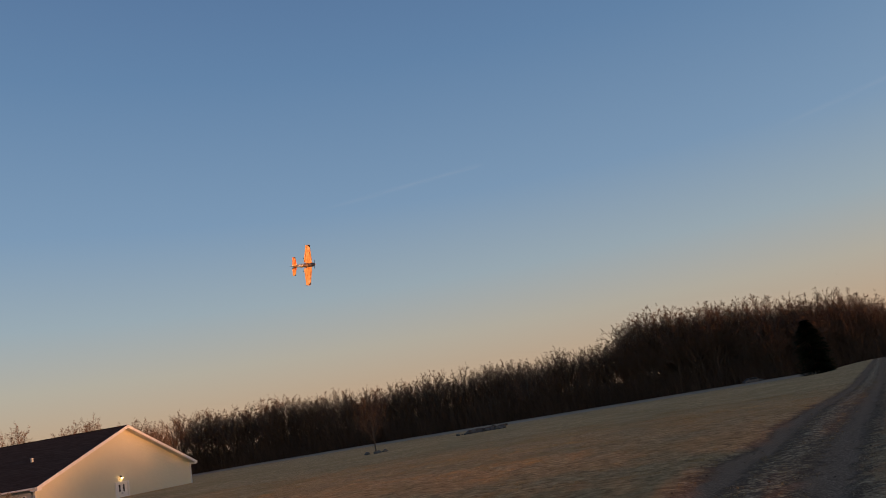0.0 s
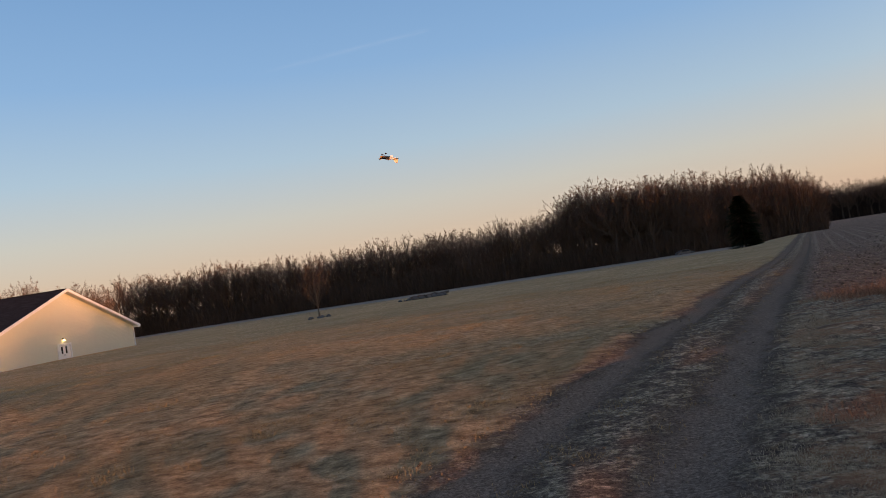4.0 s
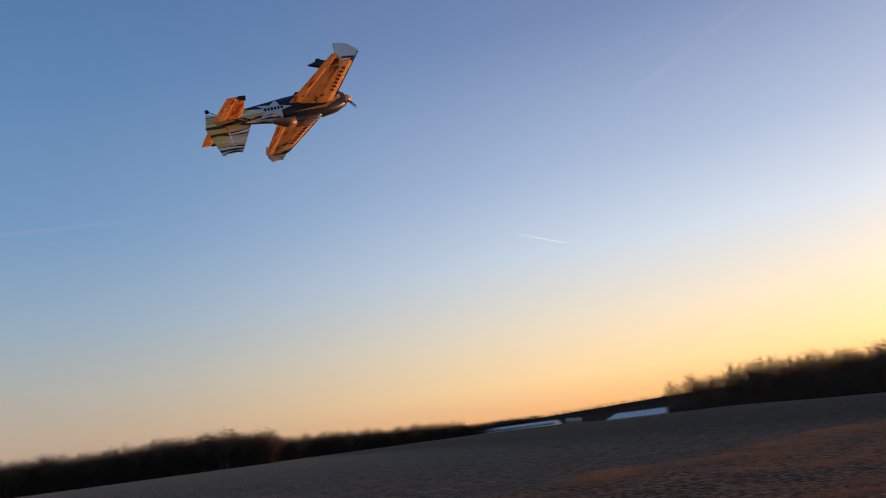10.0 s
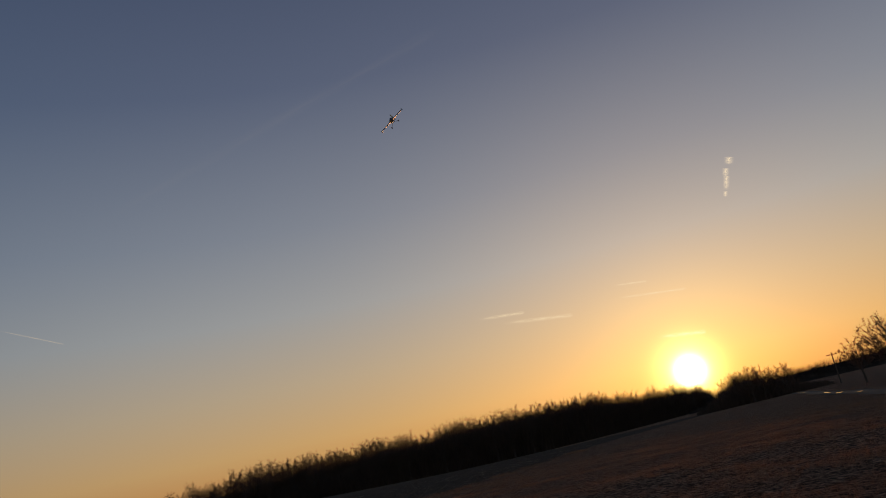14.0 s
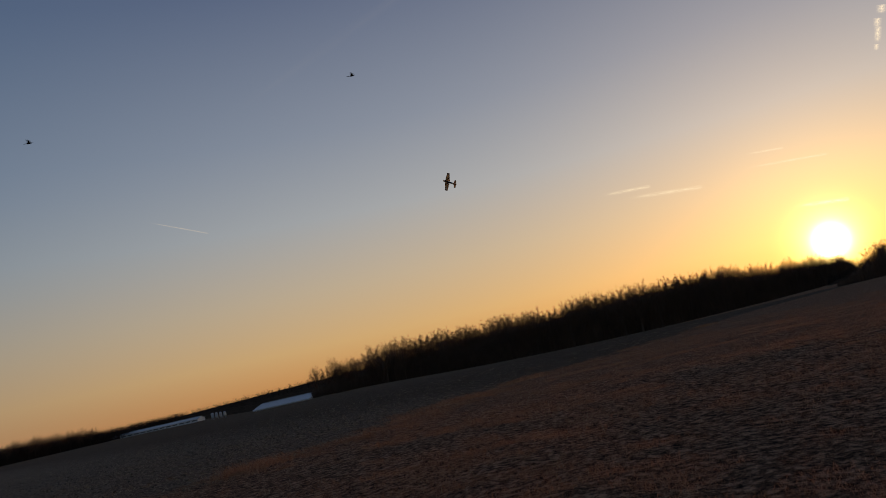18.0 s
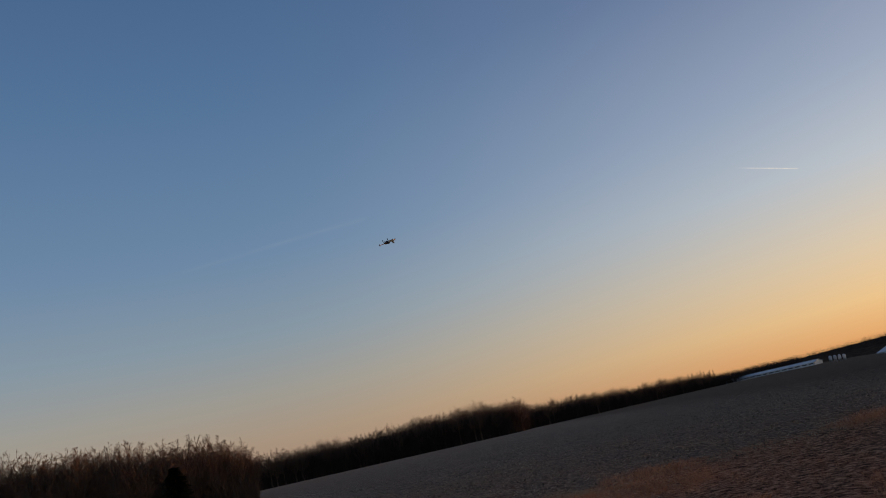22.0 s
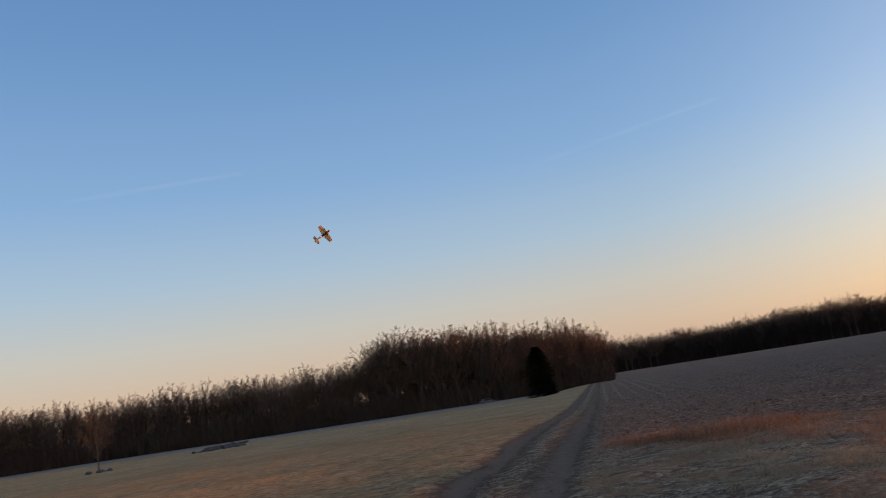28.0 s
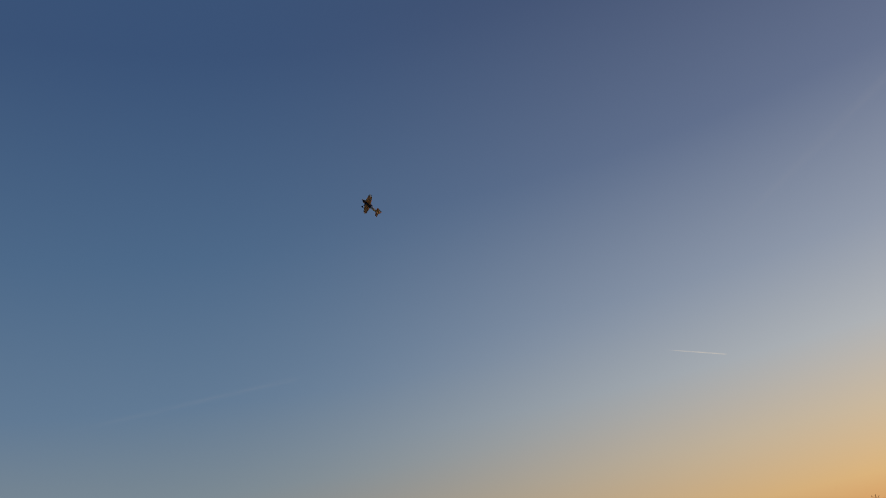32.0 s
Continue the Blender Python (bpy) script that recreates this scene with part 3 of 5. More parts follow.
def crest_trees(name, table, d, n, tall, label):
    rows = []
    for _ in range(n):
        az = rnd.uniform(table[0][0], table[-1][0])
        dd = d * rnd.uniform(0.93, 1.0)
        x, y = polar(az, dd)
        base = 1.7 + dd * math.tan(radians(interp(table, az))) * (dd / d - 0.86) / 0.14
        rows.append((x, y, max(base - ground_z(x, y), 0) + tall * rnd.uniform(0.4, 1.0)))
    return brush(name, rows, M_FARWOOD, label, "wood")


HILL_N = [(44, 0.05), (48, 0.25), (52, 0.3), (56, 0.28), (60, 0.36), (64, 0.5), (69, 0.68), (74, 0.8), (82, 0.9), (95, 0.8)]
ridge("ridge_north", [(a, e, 1300) for a, e in HILL_N], "low wooded ridge on the skyline")
crest_trees("ridge_wood", HILL_N, 1300, 5000, 9, "leafless trees along the low skyline ridge")
HILL_S = [(105, -0.9), (108, 0.1), (112, 0.35), (115, 0.42), (118, 0.5), (121, 0.62), (124, 0.75), (130, 0.9), (150, 0.9), (180, 0.6)]
ridge("ridge_west", [(a, e, 620) for a, e in HILL_S], "low wooded ridge beside the sunset")
crest_trees("ridge_scrub", HILL_S, 620, 9000, 6.0, "leafless scrub along the ridge beside the sunset")
# plain closing horizon all round behind the eye
BACK = [(180, 0.6), (210, 0.8), (240, 0.7), (270, 0.8), (300, 0.6)]
ridge("ridge_south", [(a, e, 900) for a, e in BACK], "low wooded ridge closing the horizon")


# ---- the long low building ----
def siding(name, c):
    m = Mat(name, 0.6, 0, 0.3)
    w = m.n("ShaderNodeTexWave", Scale=1.6, Distortion=0.0)
    w.wave_type, w.bands_direction, w.wave_profile = "BANDS", "Z", "SAW"
    m.l(m.coord(), w.inputs["Vector"])
    f = m.noise(1.2, 4)
    m.colour(m.mix(m.math("MULTIPLY", f, 0.35), c, tuple(k * 0.8 for k in c)))
    m.bump(w.outputs["Fac"], 0.5, 0.02)
    return m.m


def shingle_material():
    m = Mat("dark_shingles", 1.0, 0, 0.0)
    b = m.n("ShaderNodeTexBrick", Scale=1.0)
    b.inputs["Color1"].default_value, b.inputs["Color2"].default_value, b.inputs["Mortar"].default_value = (0.042, 0.031, 0.026, 1), (0.07, 0.052, 0.043, 1), (0.016, 0.012, 0.01, 1)
    b.inputs["Brick Width"].default_value, b.inputs["Row Height"].default_value, b.inputs["Mortar Size"].default_value = 0.9, 0.28, 0.015
    m.l(m.coord("UV"), b.inputs["Vector"])
    f = m.noise(0.7, 5)
    m.colour(m.mix(m.math("MULTIPLY", f, 0.5), b.outputs["Color"], (0.065, 0.046, 0.037)))
    m.bump(m.noise(9, 4), 0.3, 0.01)
    return m.m


M_CREAM = siding("cream_siding", (0.60, 0.575, 0.44))
M_GREYSIDE = siding("blue_grey_siding", (0.42, 0.45, 0.47))
M_WHITE = simple("white_trim", (0.70, 0.69, 0.66), (0.80, 0.79, 0.77), 3, 0.5, bump=0.05)
M_SHINGLE = shingle_material()
M_BRICK = simple("brown_brick_wall", (0.13, 0.095, 0.075), (0.25, 0.185, 0.15), 5, 0.9, bump=0.4)
M_METAL = simple("galvanised_metal", (0.45, 0.46, 0.47), (0.62, 0.63, 0.64), 2, 0.4, 0.7, bump=0.05)
M_DARK = simple("dark_metal", (0.02, 0.02, 0.02), (0.05, 0.05, 0.05), 6, 0.5)


def glass_material():
    m = Mat("dark_window_glass", 0.05, 0, 0.6)
    m.colour((0.02, 0.024, 0.028))
    return m.m


M_GLASS = glass_material()
m_ = Mat("lit_lamp_glass", 0.4)
m_.colour((0.9, 0.7, 0.4))
m_.b.inputs["Emission Color"].default_value = (1.0, 0.62, 0.25, 1)
m_.b.inputs["Emission Strength"].default_value = 9.0
M_LAMP = m_.m

# local frame: x along the gable from its near left corner, y back along the ridge
H_ANG = 60.0
apex = Vector(polar(-30.2, 115.0)).to_3d()
look_dir = Vector((math.sin(radians(-30.2)), math.cos(radians(-30.2)), 0))
right_dir = Vector((look_dir.y, -look_dir.x, 0))
g_dir = right_dir * math.cos(radians(H_ANG)) + look_dir * math.sin(radians(H_ANG))
b_dir = -right_dir * math.sin(radians(H_ANG)) + look_dir * math.cos(radians(H_ANG))
H_W, H_L, H_EAVE, H_TOP, H_BASE = 37.3, 50.0, 2.06, 7.9, -1.5
HM = Matrix(((g_dir.x, b_dir.x, 0, apex.x), (g_dir.y, b_dir.y, 0, apex.y), (0, 0, 1, 0), (0, 0, 0, 1))) @ pose(1.05, 0, 0)
house = empty("meeting_hall", HM)
tagged(house, "long cream-sided hall with dark shingled gable roof", "building")


def hpart(name, bm, mat, parent=None, label=""):
    return part(name, bm, mat, parent or house, label)


hw = H_W / 2
slope = (H_TOP - H_EAVE) / hw
# front gable with the door opening cut through it
DX, DW = -1.15, 1.62
outline = [(-hw, H_BASE), (DX - DW, H_BASE), (DX - DW, 1.0), (DX + DW, 1.0), (DX + DW, H_BASE), (hw, H_BASE), (hw, H_EAVE), (0, H_TOP), (-hw, H_EAVE)]
hpart("gable_wall", prism(outline, 0.25, "XZ", (0, 0.125, 0)), M_CREAM)
hpart("rear_wall", prism([(-hw, H_BASE), (hw, H_BASE), (hw, H_EAVE), (0, H_TOP), (-hw, H_EAVE)], 0.25, "XZ", (0, H_L, 0)), M_CREAM)
hpart("side_wall", box(0.25, H_L - 0.4, H_EAVE - H_BASE, (hw - 0.125, H_L / 2, (H_EAVE + H_BASE) / 2)), M_CREAM)
# the long side towards the eye: a blue-grey stretch with windows, then cream
WIN = [(1.5, 1.0), (3.75, 1.0), (6.1, 1.0)]
segs, y0 = [], 0.26
for wy, ww in WIN:
    segs.append((y0, wy - ww / 2))
    y0 = wy + ww / 2
segs.append((y0, 9.6))
side = bmesh.new()
for a, b_ in segs:
    box(0.25, b_ - a, H_EAVE - H_BASE, (-hw + 0.125, (a + b_) / 2, (H_EAVE + H_BASE) / 2), 0, side)
for wy, ww in WIN:
    box(0.25, ww, 1.05, (-hw + 0.125, wy, H_BASE + 0.525), 0, side)
    box(0.25, ww, 0.75, (-hw + 0.125, wy, H_EAVE - 0.375), 0, side)
hpart("grey_wall", side, M_GREYSIDE, label="blue-grey siding")
hpart("cream_wall", box(0.25, H_L - 9.9, H_EAVE - H_BASE, (-hw + 0.115, 9.6 + (H_L - 9.9) / 2, (H_EAVE + H_BASE) / 2)), M_CREAM)
for wy, ww in WIN:
    fr = bmesh.new()
    zc, hh = (H_BASE + 1.05 + H_EAVE - 0.75) / 2, (H_EAVE - 0.75 - H_BASE - 1.05)
    for dy in (-ww / 2 + 0.04, 0, ww / 2 - 0.04):
        box(0.12, 0.09, hh, (-hw - 0.02, wy + dy, zc), 0, fr)
    for dz in (-hh / 2 + 0.04, hh / 2 - 0.04):
        box(0.12, ww, 0.09, (-hw - 0.02, wy, zc + dz), 0, fr)
    win = hpart("window", fr, M_WHITE, label="white window frame")
    for dy in (-ww / 4, ww / 4):
        part("pane", box(0.03, ww / 2 - 0.1, hh - 0.12, (-hw + 0.05, wy + dy, zc)), M_GLASS, win)

# two roof slopes with eaves
OV = 0.75
for sgn, nm in ((-1, "roof_slope"), (1, "roof_slope")):
    b = bmesh.new()
    xe, ze = sgn * (hw + OV), H_EAVE - slope * OV + 0.05
    vs = [b.verts.new(p) for p in ((xe, -0.8, ze), (0, -0.8, H_TOP + 0.05), (0, H_L + 0.6, H_TOP + 0.05), (xe, H_L + 0.6, ze))]
    f = b.faces.new(vs if sgn > 0 else vs[::-1])
    uv = b.loops.layers.uv.new("UVMap")
    for lp in f.loops:
        lp[uv].uv = (lp.vert.co.y, math.hypot(lp.vert.co.x, lp.vert.co.z - H_TOP))
    ext = bmesh.ops.extrude_face_region(b, geom=[f])
    bmesh.ops.translate(b, vec=(0, 0, 0.16), verts=[e for e in ext["geom"] if isinstance(e, bmesh.types.BMVert)])
    bmesh.ops.recalc_face_normals(b, faces=b.faces)
    hpart(nm, b, M_SHINGLE)
    # rake board along the gable, gutter along the eave
    rl = math.hypot(hw + OV, (hw + OV) * slope)
    rot = Matrix.Rotation(math.atan(slope) * sgn, 4, "Y")
    hpart("rake_board", box(rl + 0.1, 0.09, 0.36, (sgn * (hw + OV) / 2, -0.86, (H_TOP + ze) / 2 + 0.02), 0.01, None, rot), M_WHITE, label="white rake board")
    hpart("soffit", box(rl, 0.78, 0.03, (sgn * (hw + OV) / 2, -0.42, (H_TOP + ze) / 2 - 0.06), 0, None, rot), M_WHITE)
    hpart("gutter", box(0.14, H_L + 1.3, 0.2, (xe + sgn * 0.05, H_L / 2 - 0.1, ze + 0.06), 0.03), M_WHITE, label="white gutter")
    hpart("eave_return", box(OV + 0.1, 0.8, 0.3, (sgn * (hw + OV / 2), -0.45, ze - 0.1), 0.02), M_WHITE)
    hpart("downpipe", box(0.1, 0.1, H_EAVE - H_BASE, (sgn * (hw + 0.08), -0.08, (H_EAVE + H_BASE) / 2 - 0.2), 0.02), M_WHITE)
for yy in (9.7, 19.0):
    hpart("downpipe", box(0.09, 0.09, 3.2, (-hw - 0.07, yy, 0.1), 0.02), M_WHITE)
hpart("corner_board", box(0.2, 0.2, H_EAVE - H_BASE, (-hw - 0.01, -0.01, (H_EAVE + H_BASE) / 2), 0.01), M_WHITE)
hpart("corner_board", box(0.2, 0.2, H_EAVE - H_BASE, (hw + 0.01, -0.01, (H_EAVE + H_BASE) / 2), 0.01), M_WHITE)
hpart("ridge_cap", box(0.35, H_L + 1.4, 0.09, (0, H_L / 2 - 0.1, H_TOP + 0.2), 0.03), M_SHINGLE)
vent = hpart("roof_vent", lathe([(0.16, -0.4), (0.16, 0.25), (0.22, 0.28), (0.22, 0.38), (0, 0.44)], seg=12), M_METAL, label="pale metal roof vent")
vent.location = (-9.5, 6.5, H_TOP - 9.5 * slope + 0.25)
vent2 = hpart("roof_vent", lathe([(0.06, -0.4), (0.06, 0.9), (0, 0.92)], seg=8), M_WHITE)
vent2.location = (-hw + 1.2, 18.0, H_EAVE + 1.2 * slope + 0.2)
# double door with narrow lights, and its lamp
df = bmesh.new()
for s in (-1, 1):
    box(0.2, 0.3, 2.5, (DX + s * (DW - 0.1), 0.0, -0.25), 0, df)
box(2 * DW - 0.4, 0.3, 0.16, (DX, 0.0, 0.92), 0, df)
door = hpart("double_door", df, M_WHITE, label="white double door with narrow dark lights")
for s in (-1, 1):
    leaf = part("door_leaf", box(1.39, 0.07, 2.35, (DX + s * 0.705, 0.05, -0.35), 0.01), M_WHITE, door)
    part("door_light", box(0.34, 0.03, 0.95, (DX + s * 0.5, 0.0, 0.15), 0.005), M_GLASS, leaf)
    part("handle", box(0.05, 0.09, 0.25, (DX + s * 0.12, -0.02, -0.5), 0.01), M_METAL, leaf)
lampb = hpart("wall_lamp", box(0.3, 0.14, 0.22, (DX - 0.1, -0.1, 1.62), 0.02), M_DARK, label="lit wall lamp over the door")
part("bulb_glass", box(0.34, 0.14, 0.2, (DX - 0.1, -0.2, 1.42), 0.05), M_LAMP, lampb)
glow = bpy.data.lights.new("door_lamp_light", "POINT")
glow.energy, glow.color, glow.shadow_soft_size = 9, (1.0, 0.6, 0.25), 0.12
lampl = new("door_lamp_light", glow)
lampl.location = HM @ Vector((DX - 0.1, -0.5, 1.4))

# the brick-fronted cross wing at the far end of the hall, its gable towards the field
WM = pose(*polar(-47.3, 92), 0, 0, 0, 47.3)
wing = empty("brick_wing", WM)
tagged(wing, "brown brick wing of the hall with a shingled gable", "building")
part("wall", prism([(-4.4, H_BASE), (4.4, H_BASE), (4.4, 2.6), (0, 6.9), (-4.4, 2.6)], 17.0, "XZ", (0, 8.5, 0)), M_BRICK, wing)
for s in (-1, 1):
    part("roof", prism([(s * 5.0, 2.05), (0, 6.94), (0, 7.12), (s * 5.0, 2.23)], 17.8, "XZ", (0, 8.5, 0)), M_SHINGLE, wing, "dark shingled roof slope")
    rk = 4.3 / 4.4
    part("rake_board", box(7.0, 0.08, 0.22, (s * 2.5, -0.45, 4.6), 0.01, None, Matrix.Rotation(s * math.atan(rk), 4, "Y")), M_BRICK, wing)
win = part("window", box(1.3, 0.1, 1.5, (0, -0.04, 1.0), 0.02), M_WHITE, wing, "white window frame")
for s in (-1, 1):
    part("pane", box(0.52, 0.05, 1.3, (s * 0.3, -0.085, 1.0)), M_GLASS, win)
porch = empty("porch", WM @ pose(3.0, -1.6, 0))
tagged(porch, "small porch with brick posts beside the wing", "porch")
for s in (-1, 1):
    part("post", box(0.5, 0.5, 4.0, (s * 1.1, 0, 0.4), 0.02), M_BRICK, porch, "brown brick post")
part("beam", box(3.2, 0.6, 0.3, (0, 0, 2.55), 0.02), M_WHITE, porch, "white beam")
part("porch_roof", prism([(-1.8, 2.7), (1.8, 2.7), (0, 3.9)], 2.4, "XZ", (0, 0.9, 0)), M_SHINGLE, porch)


# ---- evergreens and garden trees ----
def spruce_mesh(seed, height, width, belly=1.0):
    rg = random.Random(seed)
    vs, fs = [], []
    n = int(60 + height * 60)
    for i in range(n):
        f = (i + rg.random()) / n
        z = height * (0.04 + 0.95 * f)
        r = width / 2 * (1 - f ** belly) ** 0.85 * rg.uniform(0.72, 1.1) + 0.05
        a = rg.uniform(0, 2 * math.pi)
        d = Vector((math.cos(a), math.sin(a), 0))
        s = Vector((-d.y, d.x, 0))
        tip = d * r + Vector((0, 0, z - 0.22 * r))
        for j in range(7):
            k = 0.25 + 0.75 * j / 6
            b_ = d * (r * k) + Vector((0, 0, z - 0.22 * r * k * k + 0.05))
            ln = (0.09 + 0.10 * (1 - k)) * width
            for sg in (-1, 1):
                e = b_ + s * sg * ln + d * ln * 0.7 + Vector((0, 0, rg.uniform(-0.14, 0.06)))
                o = len(vs)
                w = d * 0.026 * width
                vs.extend([tuple(b_ - w), tuple(b_ + w), tuple(e)])
                fs.append((o, o + 1, o + 2))
        o = len(vs)
        vs.extend([(0, 0, z), tuple(tip + s * 0.03 * width), tuple(tip - s * 0.03 * width)])
        fs.append((o, o + 1, o + 2))
    return vs, [], fs


def spruce(seed, height, width, x, y, label, belly=1.0):
    t = empty("spruce")
    part("trunk", joined([tube([(0, 0, -0.1), (0, 0, height * 0.5), (0, 0, height * 0.95)], [height * 0.02, height * 0.012, 0.01], 7)]), M_BARK, t)
    part("crown", spruce_mesh(seed, height, width, belly), M_NEEDLE, t)
    tagged(t, label, "evergreen tree")
    return place(t, x, y)


spruce(1, 11.2, 7.0, *polar(17.0, 178), "dark broad cedar standing before the wood's end", 3.4)
spruce(4, 4.6, 3.4, *polar(17.6, 180), "low dark cedar beside the tall one")
spruce(2, 3.6, 3.6, *polar(-42.7, 104), "young dark green spruce beside the hall", 1.25)
spruce(3, 3.5, 3.8, *polar(-40.35, 101), "young dark green spruce before the hall's wall", 1.25)

sap = tree_thing("young_lawn_tree", 41, 8.3, "young leafless tree with a full oval crown on the lawn", width=0.62, bole=0.2, limbs=18, subs=9, fine=3, twigs=4, flare=0.8, rise=0.05, hair=1.2)
place(sap, *polar(-13.4, 112))
gt = tree_thing("garden_tree", 47, 3.4, "small leafless tree before the hall's windows", width=0.8, bole=0.4, limbs=14, subs=6, twigs=4)
place(gt, *polar(-36.8, 95))
for i, (az, d, s) in enumerate(((-48.6, 84, 9.6), (-46.6, 86, 6.4), (-51.5, 86, 9.0), (-47.6, 80, 7.4), (-49.9, 82, 7.2), (-45.6, 92, 4.2), (-53, 84, 8.2), (-55, 88, 8.6))):
    place(tree_thing("russet_tree", 60 + i, s, "leafless tree in warm evening light beside the hall", group="trees by the hall", width=0.85, bole=0.06, limbs=22, subs=9, fine=4, twigs=6, flare=1.1, low=88, rise=0.05, hair=0.9), *polar(az, d), 40 * i)

M_STONE = simple("field_stones", (0.07, 0.06, 0.05), (0.19, 0.16, 0.13), 4, 0.9, bump=0.5)


def boulder(seed, r):
    b = bmesh.new()
    bmesh.ops.create_icosphere(b, subdivisions=2, radius=r)
    for v in b.verts:
        v.co *= 0.8 + 0.45 * noise.noise(v.co / r * 0.9 + Vector((seed * 7.1, 0, 0)))
        v.co.z *= 0.7
    return b


# stones round the young tree, and the pile of logs and stones by the road
rs = random.Random(5)
for i in range(6):
    x, y = polar(-13.4 + rs.uniform(-0.7, 0.7), 112 + rs.uniform(-1.6, 1.0))
    s = part("boulder", boulder(i, rs.uniform(0.25, 0.55)), M_STONE)
    s.location = (x, y, ground_z(x, y) + 0.1)
    tagged(s, "grey field stone at the foot of the young tree", "stone", "stones round the young tree")
for i in range(26):
    f = i / 25
    x, y = polar(-7.5 + 3.4 * f + rs.uniform(-0.1, 0.1), 140 + rs.uniform(-1.5, 1.5))
    s = part("boulder", boulder(20 + i, rs.uniform(0.3, 0.85) * (0.6 + 0.7 * math.sin(math.pi * f))), M_STONE)
    s.location = (x, y, ground_z(x, y) + 0.12)
    tagged(s, "weathered stone in the low pile on the lawn", "stone", "stone pile on the lawn")
for i in range(9):
    x, y = polar(-7.3 + 3.0 * rs.random(), 140 + rs.uniform(-1, 1))
    ln = rs.uniform(1.2, 3.2)
    lg = part("log", joined([tube([(-ln / 2, 0, 0), (0, 0, 0.05), (ln / 2, 0, 0)], [0.2, 0.18, 0.14], 8)]), M_BARK)
    lg.matrix_world = pose(x, y, ground_z(x, y) + 0.45, 0, rs.uniform(-12, 12), rs.uniform(0, 360))
    tagged(lg, "weathered grey log on the stone pile", "log", "logs on the stone pile")

# the pale road in front of the long wood
vs, fs = [], []
azs = np.linspace(-60, 17.5, 60)
for a in azs:
    d1 = interp(WOOD_D, a) - 1.0
    for d, up in ((d1 - 17.0, 0.04), (d1, 0.4)):
        x, y = polar(a, d)
        vs.append((x, y, ground_z(x, y) + up))
for i in range(len(azs) - 1):
    fs.append((2 * i, 2 * i + 1, 2 * i + 3, 2 * i + 2))
tagged(part("road", (vs, [], fs), M_ROAD), "pale gravel road along the wood's edge", "road", kind="structure")

# ---- oaks, poles and puddles on the sunset side ----
place(tree_thing("oak", 71, 10.6, "broad leafless oak standing alone in the field", width=1.15, bole=0.26, limbs=26, subs=10, fine=5, twigs=9, flare=1.9, rise=0.1, hair=0.9), *polar(124.8, 78), 20)
place(tree_thing("oak", 72, 9.2, "round-crowned leafless oak by the wet lane", width=0.98, bole=0.22, limbs=28, subs=10, fine=5, twigs=9, flare=1.9, rise=0.1, hair=0.9), *polar(118.3, 118), 60)
place(tree_thing("oak", 73, 7.4, "small leafless oak by the wet lane", width=0.8, bole=0.28, limbs=18, subs=8, fine=5, twigs=6, flare=1.6, rise=0.1, hair=1.4), *polar(116.2, 140), 10)
for i, (az, d, h) in enumerate(((109.4, 190, 8.4), (110.1, 195, 8.2), (111.6, 200, 7.6), (110.8, 215, 7.4), (108.6, 210, 8.2), (107.8, 220, 7.6))):
    place(tree_thing("lane_tree", 80 + i, h, "leafless tree by the lane near the sun", group="trees by the lane", width=0.8, bole=0.2, limbs=18, subs=8, fine=4, twigs=8, flare=1.4, hair=1.9), *polar(az, d), 70 * i)
rows = []
for _ in range(7000):
    az = rnd.uniform(105.5, 114.5)
    x, y = polar(az, rnd.uniform(195, 240))
    rows.append((x, y, (0.5 + 3.6 * rnd.random() ** 2.2) * (0.8 + 0.7 * noise.noise((az * 2.2, 0, 3)) + 1.3 * math.exp(-((az - 109) / 1.5) ** 2)) * min(1.0, (114.7 - az) / 2.5, (az - 105.2) / 1.5)))
brush("lane_scrub", rows, M_BRUSH, "low dark scrub along the lane")


def pole(az, d, top_el, base_el):
    x, y = polar(az, d)
    gz = ground_z(x, y)
    h = 1.7 + d * math.tan(radians(top_el)) - gz
    t = empty("utility_pole", pose(x, y, gz, 0, 0, 30))
    tagged(t, "wooden utility pole with a crossarm", "utility pole", "poles along the lane")
    part("post", joined([tube([(0, 0, -0.4), (0, 0, h * 0.5), (0, 0, h)], [0.16, 0.14, 0.11], 10)]), M_BARK, t)
    part("crossarm", box(2.6, 0.1, 0.14, (0, 0.12, h - 0.5), 0.01), M_BARK, t)
    for s in (-1.15, -0.4, 0.4, 1.15):
        ins = part("insulator", lathe([(0.04, 0), (0.06, 0.08), (0.03, 0.16), (0, 0.18)], seg=8), M_DARK, t)
        ins.location = (s, 0.12, h - 0.43)


pole(121.5, 150, 2.74, -0.2)
pole(114.75, 190, 1.16, -1.1)
m_ = Mat("puddle_water", 0.12, 0, 0.5)
m_.colour((0.03, 0.028, 0.025))
m_.bump(m_.noise(3, 2), 0.05, 0.01)
M_WATER = m_.m
LANE = [polar(a, d) for a, d in ((110.8, 260), (111.2, 225), (112.0, 190), (113.0, 150), (114.2, 118), (116.1, 96), (118.4, 73), (122.5, 50), (130.0, 34))]


def along_lane(f):
    """A place on the lane and its heading, f from 0 to 1."""
    k = min(int(f * (len(LANE) - 1)), len(LANE) - 2)
    u = f * (len(LANE) - 1) - k
    (x0, y0), (x1, y1) = LANE[k], LANE[k + 1]
    return x0 + (x1 - x0) * u, y0 + (y1 - y0) * u, math.atan2(y1 - y0, x1 - x0)


